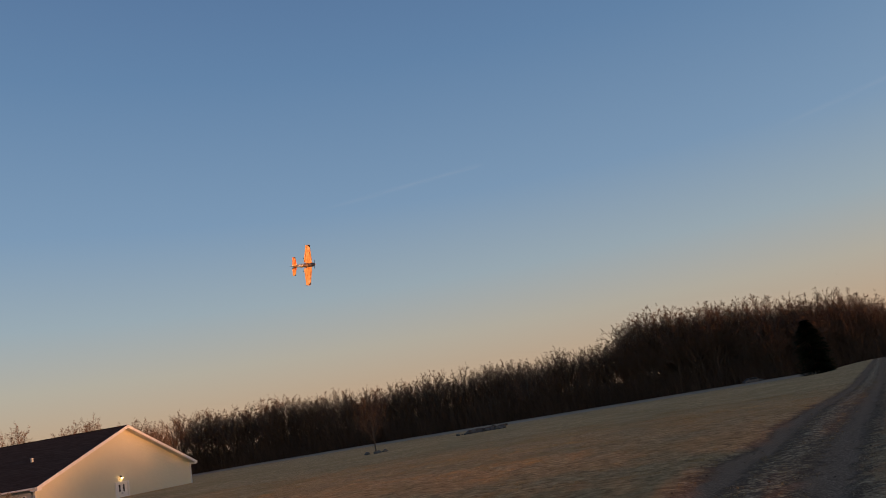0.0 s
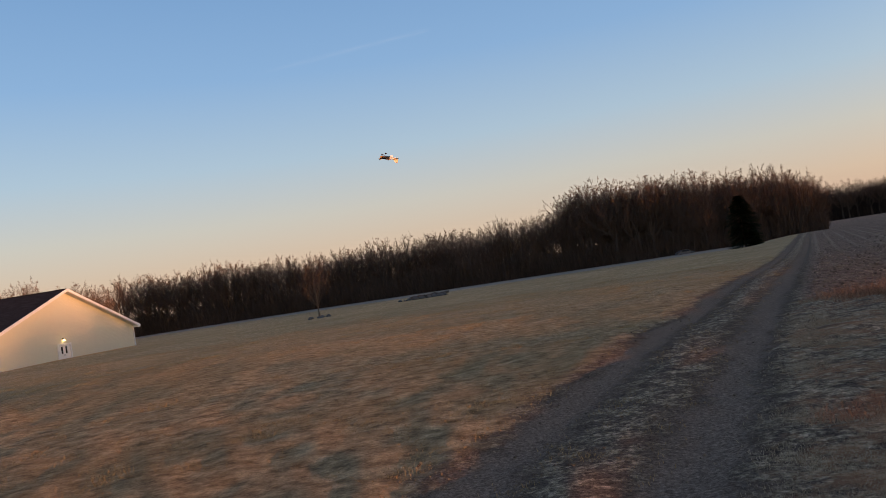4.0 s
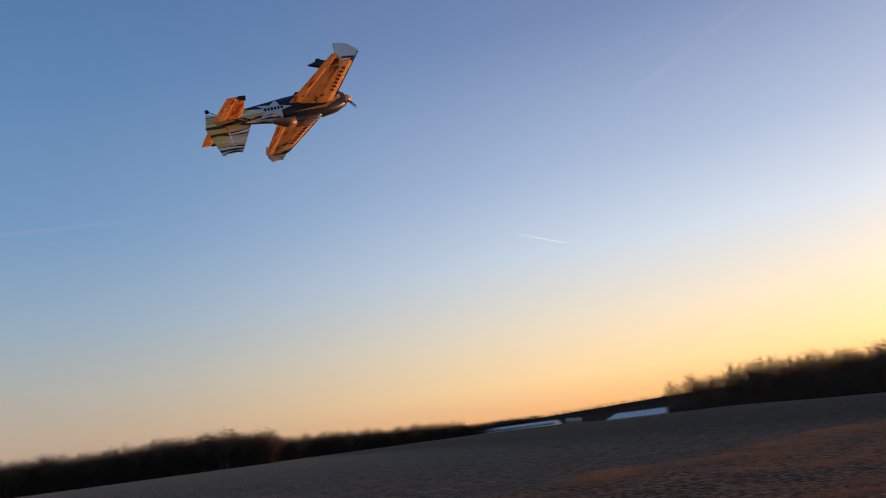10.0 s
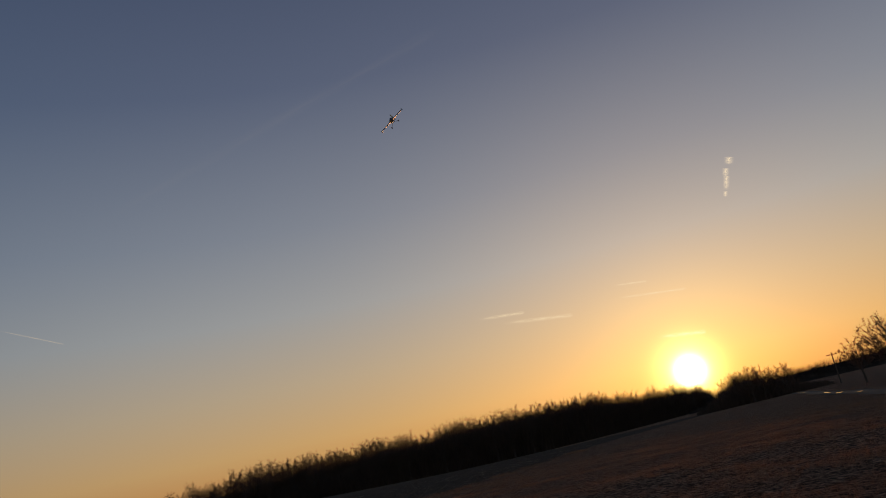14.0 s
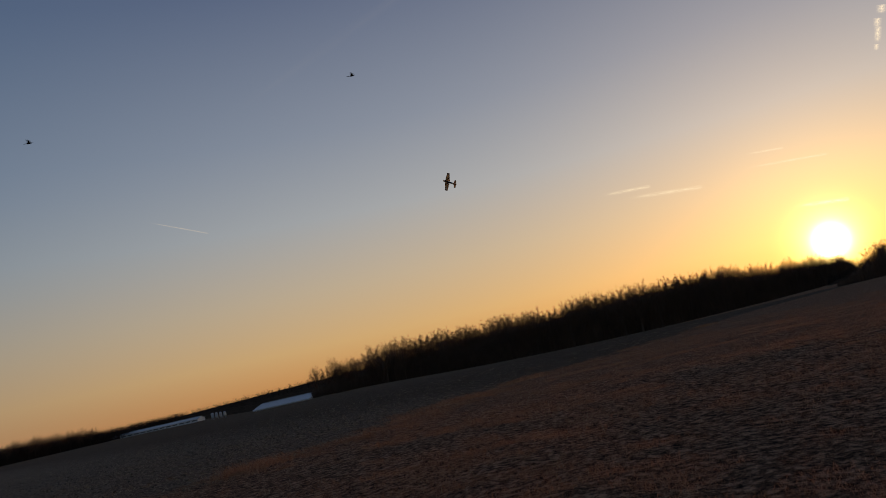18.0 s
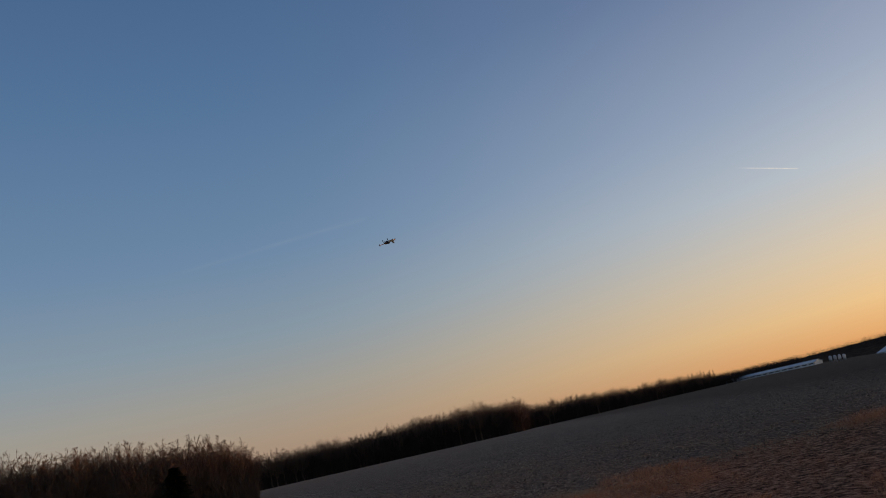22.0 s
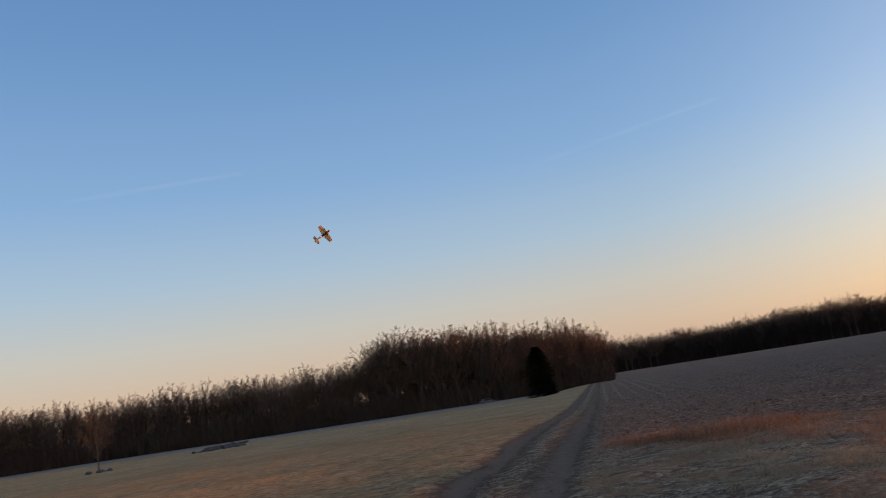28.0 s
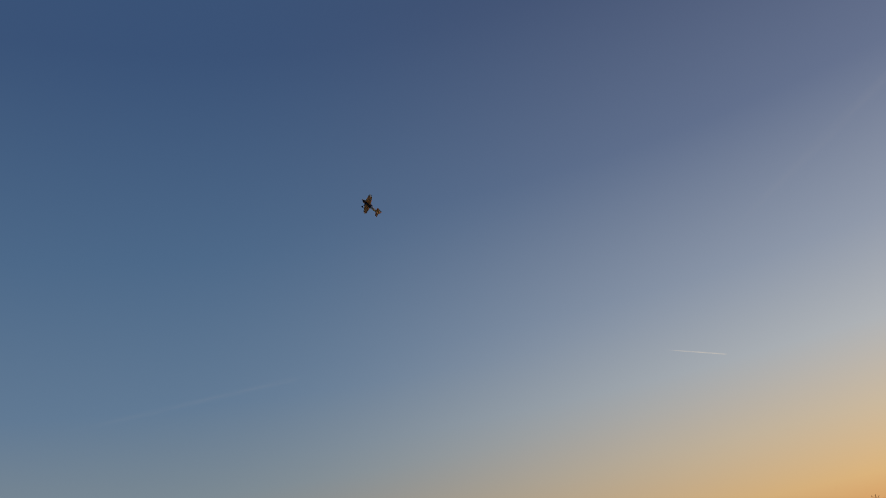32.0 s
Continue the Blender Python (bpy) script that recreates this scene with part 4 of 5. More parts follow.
M_MUD = simple("wet_lane_mud", (0.08, 0.05, 0.032), (0.17, 0.108, 0.068), 0.9, 0.9, bump=0.5, dist=0.04)
vs, fs = [], []
for k in range(81):
    x, y, h = along_lane(k / 80)
    for o in (-1.3, -0.7, 0.0, 0.7, 1.3):
        o += 0.35 * noise.noise((k * 0.5, o, 7))
        px, py = x - math.sin(h) * o, y + math.cos(h) * o
        vs.append((px, py, ground_z(px, py) + 0.05 - 0.03 * (0.5 < abs(o) < 1.2)))
for k in range(80):
    for o in range(4):
        n = 5 * k + o
        fs.append((n, n + 5, n + 6, n + 1))
tagged(part("lane", (vs, [], fs), M_MUD), "muddy wet lane across the field", "lane", kind="structure")
for i, (f, w, l) in enumerate(((0.29, 0.9, 13), (0.46, 0.6, 7), (0.52, 0.7, 4), (0.60, 0.4, 3), (0.745, 0.6, 1.8))):
    x, y, h = along_lane(f)
    b = bmesh.new()
    ring = [b.verts.new(((l + 0.35 * l * noise.noise((k * 0.7, i, 0))) / 2 * math.cos(k * math.pi / 14), (w + 0.4 * w * noise.noise((k * 0.6, i, 5))) / 2 * math.sin(k * math.pi / 14), 0)) for k in range(28)]
    b.faces.new(ring)
    p = part("puddle", b, M_WATER)
    zmax = max(ground_z(x + dx * math.cos(h), y + dx * math.sin(h)) for dx in (-l / 2, -l / 4, 0, l / 4, l / 2))
    p.matrix_world = pose(x, y, zmax + 0.06, 0, 0, math.degrees(h))
    tagged(p, "puddle mirroring the sunset on the lane", "puddle", "puddles on the lane")

# ---- the farm across the field ----
M_ROOFM = simple("pale_metal_roof", (0.37, 0.38, 0.40), (0.47, 0.48, 0.50), 0.5, 0.35, 0.3, bump=0.1)


def between(az0, az1, d0, d1):
    return Vector((*polar(az0, d0), 0)), Vector((*polar(az1, d1), 0))


def frame_on(p, q):
    d = (q - p).normalized()
    return Matrix(((d.x, -d.y, 0, p.x), (d.y, d.x, 0, p.y), (0, 0, 1, ground_z(p.x, p.y)), (0, 0, 0, 1))), (q - p).length


def long_barn(p, q, deep, eave, top, openings, label):
    """A low barn whose front runs from p to q; it reaches back from there."""
    fm, ln = frame_on(p, q)
    barn = empty("livestock_barn", fm)
    tagged(barn, label, "barn", "barns of the far farm")
    part("front_wall", box(ln, 0.3, eave + 0.6, (ln / 2, 0, eave / 2 - 0.3)), M_WHITE, barn)
    part("rear_wall", box(ln, 0.3, eave + 0.6, (ln / 2, deep, eave / 2 - 0.3)), M_WHITE, barn)
    for xx in (0.15, ln - 0.15):
        part("end_wall", prism([(0, -0.6), (deep, -0.6), (deep, eave), (deep / 2, top - 0.1), (0, eave)], 0.3, "YZ", (xx, 0, 0)), M_WHITE, barn)
    half = deep / 2
    for s in (-1, 1):
        part("roof", prism([(half + s * (half + 0.8), eave - 0.1), (half - s * 0.1, top), (half - s * 0.1, top + 0.14), (half + s * (half + 0.8), eave + 0.04)], ln + 1.5, "YZ", (ln / 2, 0, 0)), M_ROOFM, barn)
    for k in range(openings):
        part("wall_opening", box(ln / openings * 0.72, 0.08, eave * 0.4, (ln / openings * (k + 0.5), -0.17, eave * 0.5)), M_DARK, barn)
    part("ridge_vent", box(ln * 0.94, 0.7, 0.3, (ln / 2, half, top + 0.2), 0.03), M_ROOFM, barn)
    return barn


long_barn(*between(64.6, 68.5, 760, 700), 24, 2.6, 7.2, 16, "long low barn with a pale metal roof across the field")
long_barn(*between(55.2, 60.9, 800, 760), 16, 2.0, 3.9, 14, "low outlying barn with a pale roof across the field")
# feed bins between barn and bale tubes
for i in range(4):
    x, y = polar(61.9 + 0.27 * i, 755)
    t = empty("feed_bin", pose(x, y, ground_z(x, y)))
    tagged(t, "pale metal feed bin on legs beside the barn", "feed bin", "feed bins at the barn")
    part("hopper", lathe([(0.2, 1.0), (1.35, 2.4), (1.35, 5.2), (0.35, 6.0), (0.3, 6.15), (0, 6.2)], seg=16), M_METAL, t)
    for k in range(4):
        a = math.pi / 4 + k * math.pi / 2
        part("leg", joined([tube([(1.2 * math.cos(a), 1.2 * math.sin(a), -0.4), (1.25 * math.cos(a), 1.25 * math.sin(a), 2.6)], [0.06, 0.06], 5)]), M_METAL, t)
# a pale parked vehicle at the wood's edge
x, y = polar(13.0, 206)
M_CARPAINT = simple("pale_car_paint", (0.09, 0.09, 0.095), (0.13, 0.13, 0.135), 3, 0.3, 0.2, bump=0.02)
car = empty("parked_car", pose(x, y, ground_z(x, y), 0, 0, 8))
tagged(car, "pale car parked at the dark edge of the wood", "car")
part("body", prism([(-2.2, 0.3), (2.2, 0.3), (2.25, 0.75), (1.3, 0.95), (0.7, 1.42), (-1.1, 1.42), (-1.9, 0.95), (-2.25, 0.9)], 1.7, "XZ", (0, 0, 0), 0.04), M_CARPAINT, car)
part("side_glass", prism([(-1.0, 0.98), (0.95, 0.98), (0.6, 1.36), (-0.95, 1.36)], 1.74, "XZ"), M_GLASS, car)
for sx in (-1.4, 1.4):
    for sy in (-0.8, 0.8):
        w = part("wheel", lathe([(0, -0.1), (0.2, -0.1), (0.32, -0.08), (0.32, 0.08), (0.2, 0.1), (0, 0.1)], "Y", 14), M_DARK, car)
        w.location = (sx, sy, 0.32)


# ---- grass near the eye ----
def blades(name, n, r0, r1, a0, a1, h0, h1, wid, keep, material, label, clump=6, seed=3, flop=0.95):
    rng = np.random.default_rng(seed)
    spots = []
    while len(spots) * clump < n:
        u = rng.random()
        r = r0 * (r1 / r0) ** u if rng.random() < 0.6 else math.sqrt(rng.uniform(r0 * r0, r1 * r1))
        x, y = polar(rng.uniform(a0, a1), r)
        k = keep(x, y)
        if rng.random() > k:
            continue
        spots.append((x, y, ground_z(x, y), rng.uniform(h0, h1) * (0.4 + 0.6 * k), r))
    p = np.repeat(np.array(spots), clump, 0)
    m = len(p)
    wander = 0.11 + 0.0022 * p[:, 4]
    b = p[:, :2] + rng.normal(0, 1, (m, 2)) * wander[:, None]
    a, hh = rng.uniform(0, math.pi, m), p[:, 3] * rng.uniform(0.35, 1.0, m) * np.minimum(1.0, 0.42 + p[:, 4] / 26)
    w = wid * (0.6 + p[:, 4] / 25)
    side_ = np.stack([w * np.cos(a), w * np.sin(a)], 1)
    lean = rng.normal(0, flop, (m, 2)) * hh[:, None]
    v = np.zeros((m, 3, 3))
    v[:, 0, :2], v[:, 1, :2], v[:, 2, :2] = b - side_, b + side_, b + lean
    v[:, 0, 2] = v[:, 1, 2] = p[:, 2] - 0.03
    v[:, 2, 2] = p[:, 2] + hh
    data = (v.reshape(-1, 3).tolist(), [], np.arange(3 * m).reshape(-1, 3).tolist())
    return tagged(part(name, data, material), label, "grass", kind="stuff")


def past_border(x, y):
    xs, ys = zip(*BORDER)
    return y - float(np.interp(x, xs, ys))


def rough_zone(x, y):
    if track_off(x, y) < 1.5:
        return 0.0
    p = past_border(x, y)
    f = 1.0 if p < 0.5 else max(0.05, 1 - (p - 0.5) / 2.5)
    patch = noise.noise((x * 0.2, y * 0.2, 2)) + 0.6 * noise.noise((x * 0.75, y * 0.75, 4))
    return f * min(1, max(0.12, 0.5 + 0.9 * patch))


def edge_zone(x, y):
    if track_off(x, y) < 1.6:
        return 0.0
    return math.exp(-(past_border(x, y) / 1.3) ** 2) * min(1, max(0, 0.12 + 1.9 * noise.noise((x * 0.22, y * 0.22, 8))))


def tussock_zone(x, y):
    if track_off(x, y) < 1.8 or past_border(x, y) > 1.0:
        return 0.0
    return min(1, max(0, 1.2 * noise.noise((x * 0.22, y * 0.22, 12)) + 1.1 * noise.noise((x * 1.2, y * 1.2, 14)) - 0.05 + 0.9 * math.exp(-((x - 10) ** 2 + (y - 13.5) ** 2) / 3.0 ** 2)))


def lawn_zone(x, y):
    o = track_off(x, y)
    if o > -1.5:
        return 0.25 if abs(o) < 0.45 else 0.0
    return min(1, max(0.1, 0.5 + 0.8 * noise.noise((x * 0.25, y * 0.25, 6))))


def straw_zone(x, y):
    return rough_zone(x, y) * min(1, max(0, (4 - x + 0.85 * y) / 6))


def straw_tuft_zone(x, y):
    if track_off(x, y) < 1.7 or past_border(x, y) > 1.5 or x > 4 + 0.85 * y:
        return 0.0
    return min(1, max(0, 1.6 * noise.noise((x * 0.5, y * 0.5, 32)) + 1.2 * noise.noise((x * 1.6, y * 1.6, 34)) - 0.25))


def russet_zone(x, y):
    return rough_zone(x, y) * min(1, max(0, (x - 0.85 * y + 2) / 6))


blades("straw_grass", 190000, 3.5, 40, 10, 80, 0.012, 0.04, 0.006, straw_zone, M_STRAW, "matted pale dry grass beside the track", 9, 3, 1.9)
blades("straw_tussocks", 60000, 5, 40, 14, 70, 0.03, 0.08, 0.006, straw_tuft_zone, M_STRAW, "pale tufts of dry grass on the bare soil", 18, 23, 1.1)
blades("rough_grass", 300000, 6, 95, 30, 150, 0.03, 0.10, 0.006, russet_zone, M_DRYGRASS, "rough russet grass in the open field", 9, 13, 1.3)
blades("grass_tussocks", 140000, 5, 70, 20, 140, 0.05, 0.18, 0.005, tussock_zone, M_DRYGRASS, "russet grass tussocks in the rough grass", 16, 9, 1.0)
blades("tall_grass_edge", 13000, 10, 110, 18, 115, 0.18, 0.5, 0.006, edge_zone, M_DRYGRASS, "tall russet dry grass at the tilled field's edge", 10, 4, 0.6)
blades("pale_stalks", 2600, 5, 60, 20, 140, 0.15, 0.38, 0.004, russet_zone, M_STRAW, "single pale dead stalks standing in the russet grass", 2, 15, 0.5)
blades("lawn_grass", 330000, 4.0, 80, -60, 24, 0.015, 0.05, 0.007, lawn_zone, M_LAWNBLADE, "short dormant tan lawn grass", 8, 5, 1.3)
# cut straw lying on the tilled soil
rq = np.random.default_rng(31)
vs, fs = [], []
while len(vs) < 4 * 11000:
    r = 8 * (130 / 8) ** rq.random()
    x, y = polar(rq.uniform(14, 110), r)
    o, p = track_off(x, y), past_border(x, y)
    if o < 1.8 or p < -1 or rq.random() > 0.3 + 1.1 * max(0, noise.noise((x * 0.15, y * 0.15, 22))):
        continue
    ln, w, a, z = rq.uniform(0.03, 0.10) * (0.8 + r / 90), 0.005 * (0.7 + r / 40), rq.uniform(0, math.pi), ground_z(x, y) + 0.02
    ux, uy, tilt = math.cos(a) * ln, math.sin(a) * ln, rq.uniform(0.0, 0.6) * ln
    n = len(vs)
    vs += [(x - ux + uy * w / ln, y - uy - ux * w / ln, z), (x - ux - uy * w / ln, y - uy + ux * w / ln, z + w), (x + ux - uy * w / ln, y + uy + ux * w / ln, z + w + tilt), (x + ux + uy * w / ln, y + uy - ux * w / ln, z + tilt)]
    fs.append((n, n + 1, n + 2, n + 3))
tagged(part("cut_straw", (vs, [], fs), M_STRAW), "pale cut straw scattered on the tilled soil", "straw", kind="stuff")
# clods of soil and stones scattered on the bare ground and the track
M_CLOD = varied("soil_clods", (0.11, 0.075, 0.048), (0.46, 0.33, 0.22))
rc = np.random.default_rng(21)
vs, fs = [], []
OCT = ((1, 0, 0), (0, 1, 0), (-1, 0, 0), (0, -1, 0), (0, 0, 0.8), (0, 0, -0.6))
OCF = ((0, 1, 4), (1, 2, 4), (2, 3, 4), (3, 0, 4), (1, 0, 5), (2, 1, 5), (3, 2, 5), (0, 3, 5))
while len(vs) < 6 * 9000:
    r = 4.5 * (110 / 4.5) ** rc.random()
    x, y = polar(rc.uniform(-15, 125), r)
    o, p = track_off(x, y), past_border(x, y)
    if not ((abs(o) < 1.7 and rc.random() < 0.15) or (o > 1.5 and p > -0.3)):
        continue
    q = rc.uniform(0.01, 0.038) * (0.6 if abs(o) < 1.7 else 1.0) * (0.7 + r / 40)
    z = ground_z(x, y)
    n = len(vs)
    for a in OCT:
        j_ = rc.uniform(0.6, 1.3, 3)
        vs.append((x + a[0] * q * j_[0], y + a[1] * q * j_[1], z + q * 0.3 + a[2] * q * j_[2]))
    fs += [tuple(n + k for k in f) for f in OCF]
tagged(part("soil_clods", (vs, [], fs), M_CLOD), "brown crumbs of tilled soil and gravel", "soil", kind="stuff")


# ---- contrails and cloud shreds, far off ----
# sunlight on the vapour is put in as emission, scaled by glow
def vapour(name, alpha, colour, glow):
    m = Mat(name, 1.0)
    m.nt.nodes.remove(m.b)
    em, tr, mx = m.n("ShaderNodeEmission", Strength=glow), m.n("ShaderNodeBsdfTransparent"), m.n("ShaderNodeMixShader")
    em.inputs["Color"].default_value = (*colour, 1)
    f = m.step(m.noise(6.0, 5, 0.6, m.coord("UV"), (1, 1, 1)), 0.3, 0.72)
    uv = m.n("ShaderNodeSeparateXYZ")
    m.l(m.coord("UV"), uv.inputs[0])
    across = m.math("SUBTRACT", 1.0, m.math("ABSOLUTE", m.math("SUBTRACT", m.math("MULTIPLY", uv.outputs["Y"], 2.0), 1.0)))
    ends = m.step(uv.outputs["X"], 0.0, 0.45)
    ends2 = m.math("SUBTRACT", 1.0, m.step(uv.outputs["X"], 0.93, 1.0))
    a = m.math("MULTIPLY", m.math("MULTIPLY", m.math("POWER", across, 1.6), m.math("MULTIPLY", ends, ends2)), m.math("MULTIPLY", m.math("ADD", f, 0.25), alpha), True)
    m.l(a, mx.inputs["Fac"])
    m.l(tr.outputs[0], mx.inputs[1])
    m.l(em.outputs[0], mx.inputs[2])
    m.l(mx.outputs[0], m.nt.nodes["Material Output"].inputs["Surface"])
    return m.m


def streak(name, a, b, width, mat, label, d=4200, category="contrail"):
    p, q = spherical(*a, d), spherical(*b, d)
    bm = bmesh.new()
    uv = bm.loops.layers.uv.new("UVMap")
    mid = (p + q) / 2 - Vector((0, 0, 1.7))
    side = (q - p).cross(mid).normalized() * (math.radians(width) * d / 2)
    n, cols = 16, []
    for k in range(n + 1):
        c = p.lerp(q, k / n)
        cols.append((bm.verts.new(c - side), bm.verts.new(c + side)))
    for k in range(n):
        f = bm.faces.new((cols[k][0], cols[k + 1][0], cols[k + 1][1], cols[k][1]))
        for lp, t in zip(f.loops, ((k / n, 0), ((k + 1) / n, 0), ((k + 1) / n, 1), (k / n, 1))):
            lp[uv].uv = t
    ob = part(name, bm, mat)
    ob.visible_shadow = False
    return tagged(ob, label, category)


M_JET = vapour("bright_contrail", 0.95, (0.95, 0.86, 0.75), 1.25)
M_FAINT = vapour("faint_contrail", 0.06, (0.95, 0.90, 0.90), 0.85)
M_BRIGHT = vapour("bright_cloud_shred", 0.8, (1.0, 0.85, 0.5), 3.6)
M_SHRED = vapour("glowing_cloud_shred", 0.85, (1.0, 0.82, 0.58), 2.7)
M_WISP = vapour("soft_cloud_streak", 0.55, (1.0, 0.82, 0.55), 2.6)
streak("contrail", (59.8, 13.8), (63.9, 12.35), 0.13, M_JET, "short bright contrail high in the evening sky")
streak("contrail", (-16.5, 16.0), (-2.0, 17.7), 0.5, M_FAINT, "faint old contrail spreading in the blue sky")
streak("contrail", (16.5, 14.9), (33.5, 17.1), 0.55, M_FAINT, "faint old contrail spreading in the blue sky")
streak("contrail", (64.0, 18.8), (95.0, 30.0), 1.0, M_FAINT, "broad faint contrail above the sunset")
for k, (a, e, ln, w) in enumerate(((111.6, 13.1, 0.4, 0.36), (111.85, 13.8, 1.0, 0.5), (112.05, 14.5, 0.6, 0.55), (112.5, 15.2, 0.55, 0.7))):
    streak("cloud_shred", (a - 0.12 * ln, e - ln / 2), (a + 0.22 * ln, e + ln / 2), w, M_SHRED, "small bright broken shred of cloud", 4100, "cloud")
for a, b, w in (((92.2, 9.0), (95.8, 8.75), 0.22), ((93.8, 8.35), (99.2, 7.75), 0.26), ((120.5, 9.2), (127.2, 9.85), 0.3), ((102.3, 9.1), (104.8, 8.8), 0.14), ((102.0, 8.2), (107.3, 7.6), 0.16)):
    streak("cloud_streak", a, b, w * 1.5, M_WISP, "thin glowing streak of cloud", 4150, "cloud")
streak("cloud_shred", (104.3, 4.85), (107.7, 4.4), 0.4, M_BRIGHT, "small bright shred of cloud over the sun", 4200, "cloud")


# ---- the model aircraft: nose along +y, right wing along +x ----
def streaked(name, stops, scale, stretch, turn=0.0, pitch=0.0):
    """Printed foam: painted streaks that run along one axis, with hard edges and fine speckle."""
    m = Mat(name, 0.45, 0, 0.35)
    mp = m.n("ShaderNodeMapping", Rotation=(radians(pitch), 0, radians(turn)), Scale=stretch)
    m.l(m.coord(), mp.inputs["Vector"])
    f = m.noise(scale, 3, 0.55, mp.outputs[0])
    col = m.ramp(f, stops)
    m.colour(m.mix(m.math("MULTIPLY", m.step(m.noise(60, 3), 0.55, 0.7), 0.18), col, (0.12, 0.07, 0.05)))
    return m.m


P_WING = streaked("printed_wing_foam", [(0.0, (0.30, 0.08, 0.025)), (0.36, (0.34, 0.10, 0.03)), (0.41, (0.74, 0.32, 0.09)), (0.50, (0.86, 0.46, 0.17)), (0.57, (0.80, 0.38, 0.12)), (0.60, (0.92, 0.62, 0.32)), (0.66, (0.50, 0.17, 0.05))], 9.0, (0.55, 2.4, 2.4), 14)
P_TAIL = streaked("printed_tail_foam", [(0.0, (0.02, 0.02, 0.025)), (0.385, (0.02, 0.02, 0.025)), (0.40, (0.74, 0.73, 0.71)), (0.455, (0.76, 0.75, 0.72)), (0.47, (0.03, 0.03, 0.035)), (0.495, (0.03, 0.03, 0.035)), (0.505, (0.66, 0.46, 0.10)), (0.57, (0.74, 0.55, 0.16)), (0.585, (0.76, 0.75, 0.72)), (0.66, (0.72, 0.71, 0.70)), (0.67, (0.03, 0.03, 0.035))], 9.0, (0.5, 0.12, 1.5), 0, 24)
P_RED = streaked("printed_orange_foam", [(0.0, (0.45, 0.05, 0.02)), (0.40, (0.60, 0.09, 0.03)), (0.44, (0.80, 0.32, 0.08)), (0.52, (0.86, 0.46, 0.14)), (0.56, (0.62, 0.10, 0.03)), (0.61, (0.84, 0.58, 0.22))], 10.0, (1.0, 1.6, 1.0), 30)
P_PEACH = simple("pale_peach_foam", (0.80, 0.60, 0.40), (0.86, 0.66, 0.45), 20, 0.5, bump=0.03)
P_BROWN = simple("brown_fairing_foam", (0.30, 0.16, 0.08), (0.42, 0.24, 0.12), 20, 0.4, bump=0.03)
P_PALE = simple("pale_blue_foam", (0.62, 0.66, 0.72), (0.70, 0.74, 0.80), 20, 0.5, bump=0.03)
P_NAVY = simple("navy_foam", (0.012, 0.014, 0.028), (0.022, 0.026, 0.045), 20, 0.35, bump=0.03)
P_WHITE = simple("white_foam", (0.72, 0.71, 0.69), (0.8, 0.79, 0.77), 20, 0.5, bump=0.03)
P_GOLD = simple("orange_cowl_foam", (0.62, 0.26, 0.04), (0.72, 0.34, 0.06), 20, 0.4, bump=0.03)
P_BLACK = simple("black_plastic", (0.010, 0.010, 0.011), (0.025, 0.025, 0.027), 20, 0.4, bump=0.03)
m_ = Mat("tinted_canopy", 0.08, 0, 0.6)
m_.colour((0.20, 0.17, 0.15))
m_.b.inputs["Alpha"].default_value = 0.5
P_CANOPY = m_.m

plane = empty("model_aircraft")
tagged(plane, "aerobatic foam model aircraft, navy nose, orange and white wings", "model aircraft")


def loft(stations, seg=18, sq=2.6):
    """A body through superellipse sections (y, half width, top z, bottom z)."""
    b = bmesh.new()
    rings = []
    for y, w, zt, zb in stations:
        c, h = (zt + zb) / 2, (zt - zb) / 2
        ring = []
        for i in range(seg):
            a = 2 * math.pi * i / seg
            ca, sa = math.cos(a), math.sin(a)
            ring.append(b.verts.new((w * math.copysign(abs(ca) ** (2 / sq), ca), y, c + h * math.copysign(abs(sa) ** (2 / sq), sa))))
        rings.append(ring)
    for p, q in zip(rings, rings[1:]):
        for i in range(seg):
            b.faces.new((p[i], p[(i + 1) % seg], q[(i + 1) % seg], q[i]))
    b.faces.new(rings[0][::-1])
    b.faces.new(rings[-1])
    bmesh.ops.recalc_face_normals(b, faces=b.faces)
    for f in b.faces:
        f.smooth = True
    return b


def foil(root, tip, thick_r, thick_t, span_axis="X"):
    """A tapered aerofoil panel: root and tip as (span, leading edge y, trailing edge y)."""
    b = bmesh.new()
    prof = [(0, 0), (0.06, 0.6), (0.25, 1.0), (0.55, 0.75), (1, 0.04), (1, -0.04), (0.55, -0.75), (0.25, -1.0), (0.06, -0.6)]
    rings = []
    for (s, le, te), th in ((root, thick_r), (tip, thick_t)):
        ring = []
        for f, t in prof:
            y, z = le + (te - le) * f, th / 2 * t
            ring.append(b.verts.new((s, y, z) if span_axis == "X" else (z, y, s)))
        rings.append(ring)
    n = len(prof)
    for i in range(n):
        b.faces.new((rings[0][i], rings[0][(i + 1) % n], rings[1][(i + 1) % n], rings[1][i]))
    b.faces.new(rings[0][::-1])
    b.faces.new(rings[1])
    bmesh.ops.recalc_face_normals(b, faces=b.faces)
    return b


def star(r, inner=0.42, n=5, turn=90):
    return [((r if k % 2 == 0 else r * inner) * math.cos(radians(turn + k * 180 / n)), (r if k % 2 == 0 else r * inner) * math.sin(radians(turn + k * 180 / n))) for k in range(2 * n)]


def ppart(name, bm, mat, parent=None, label=""):
    return part(name, bm, mat, parent or plane, label)


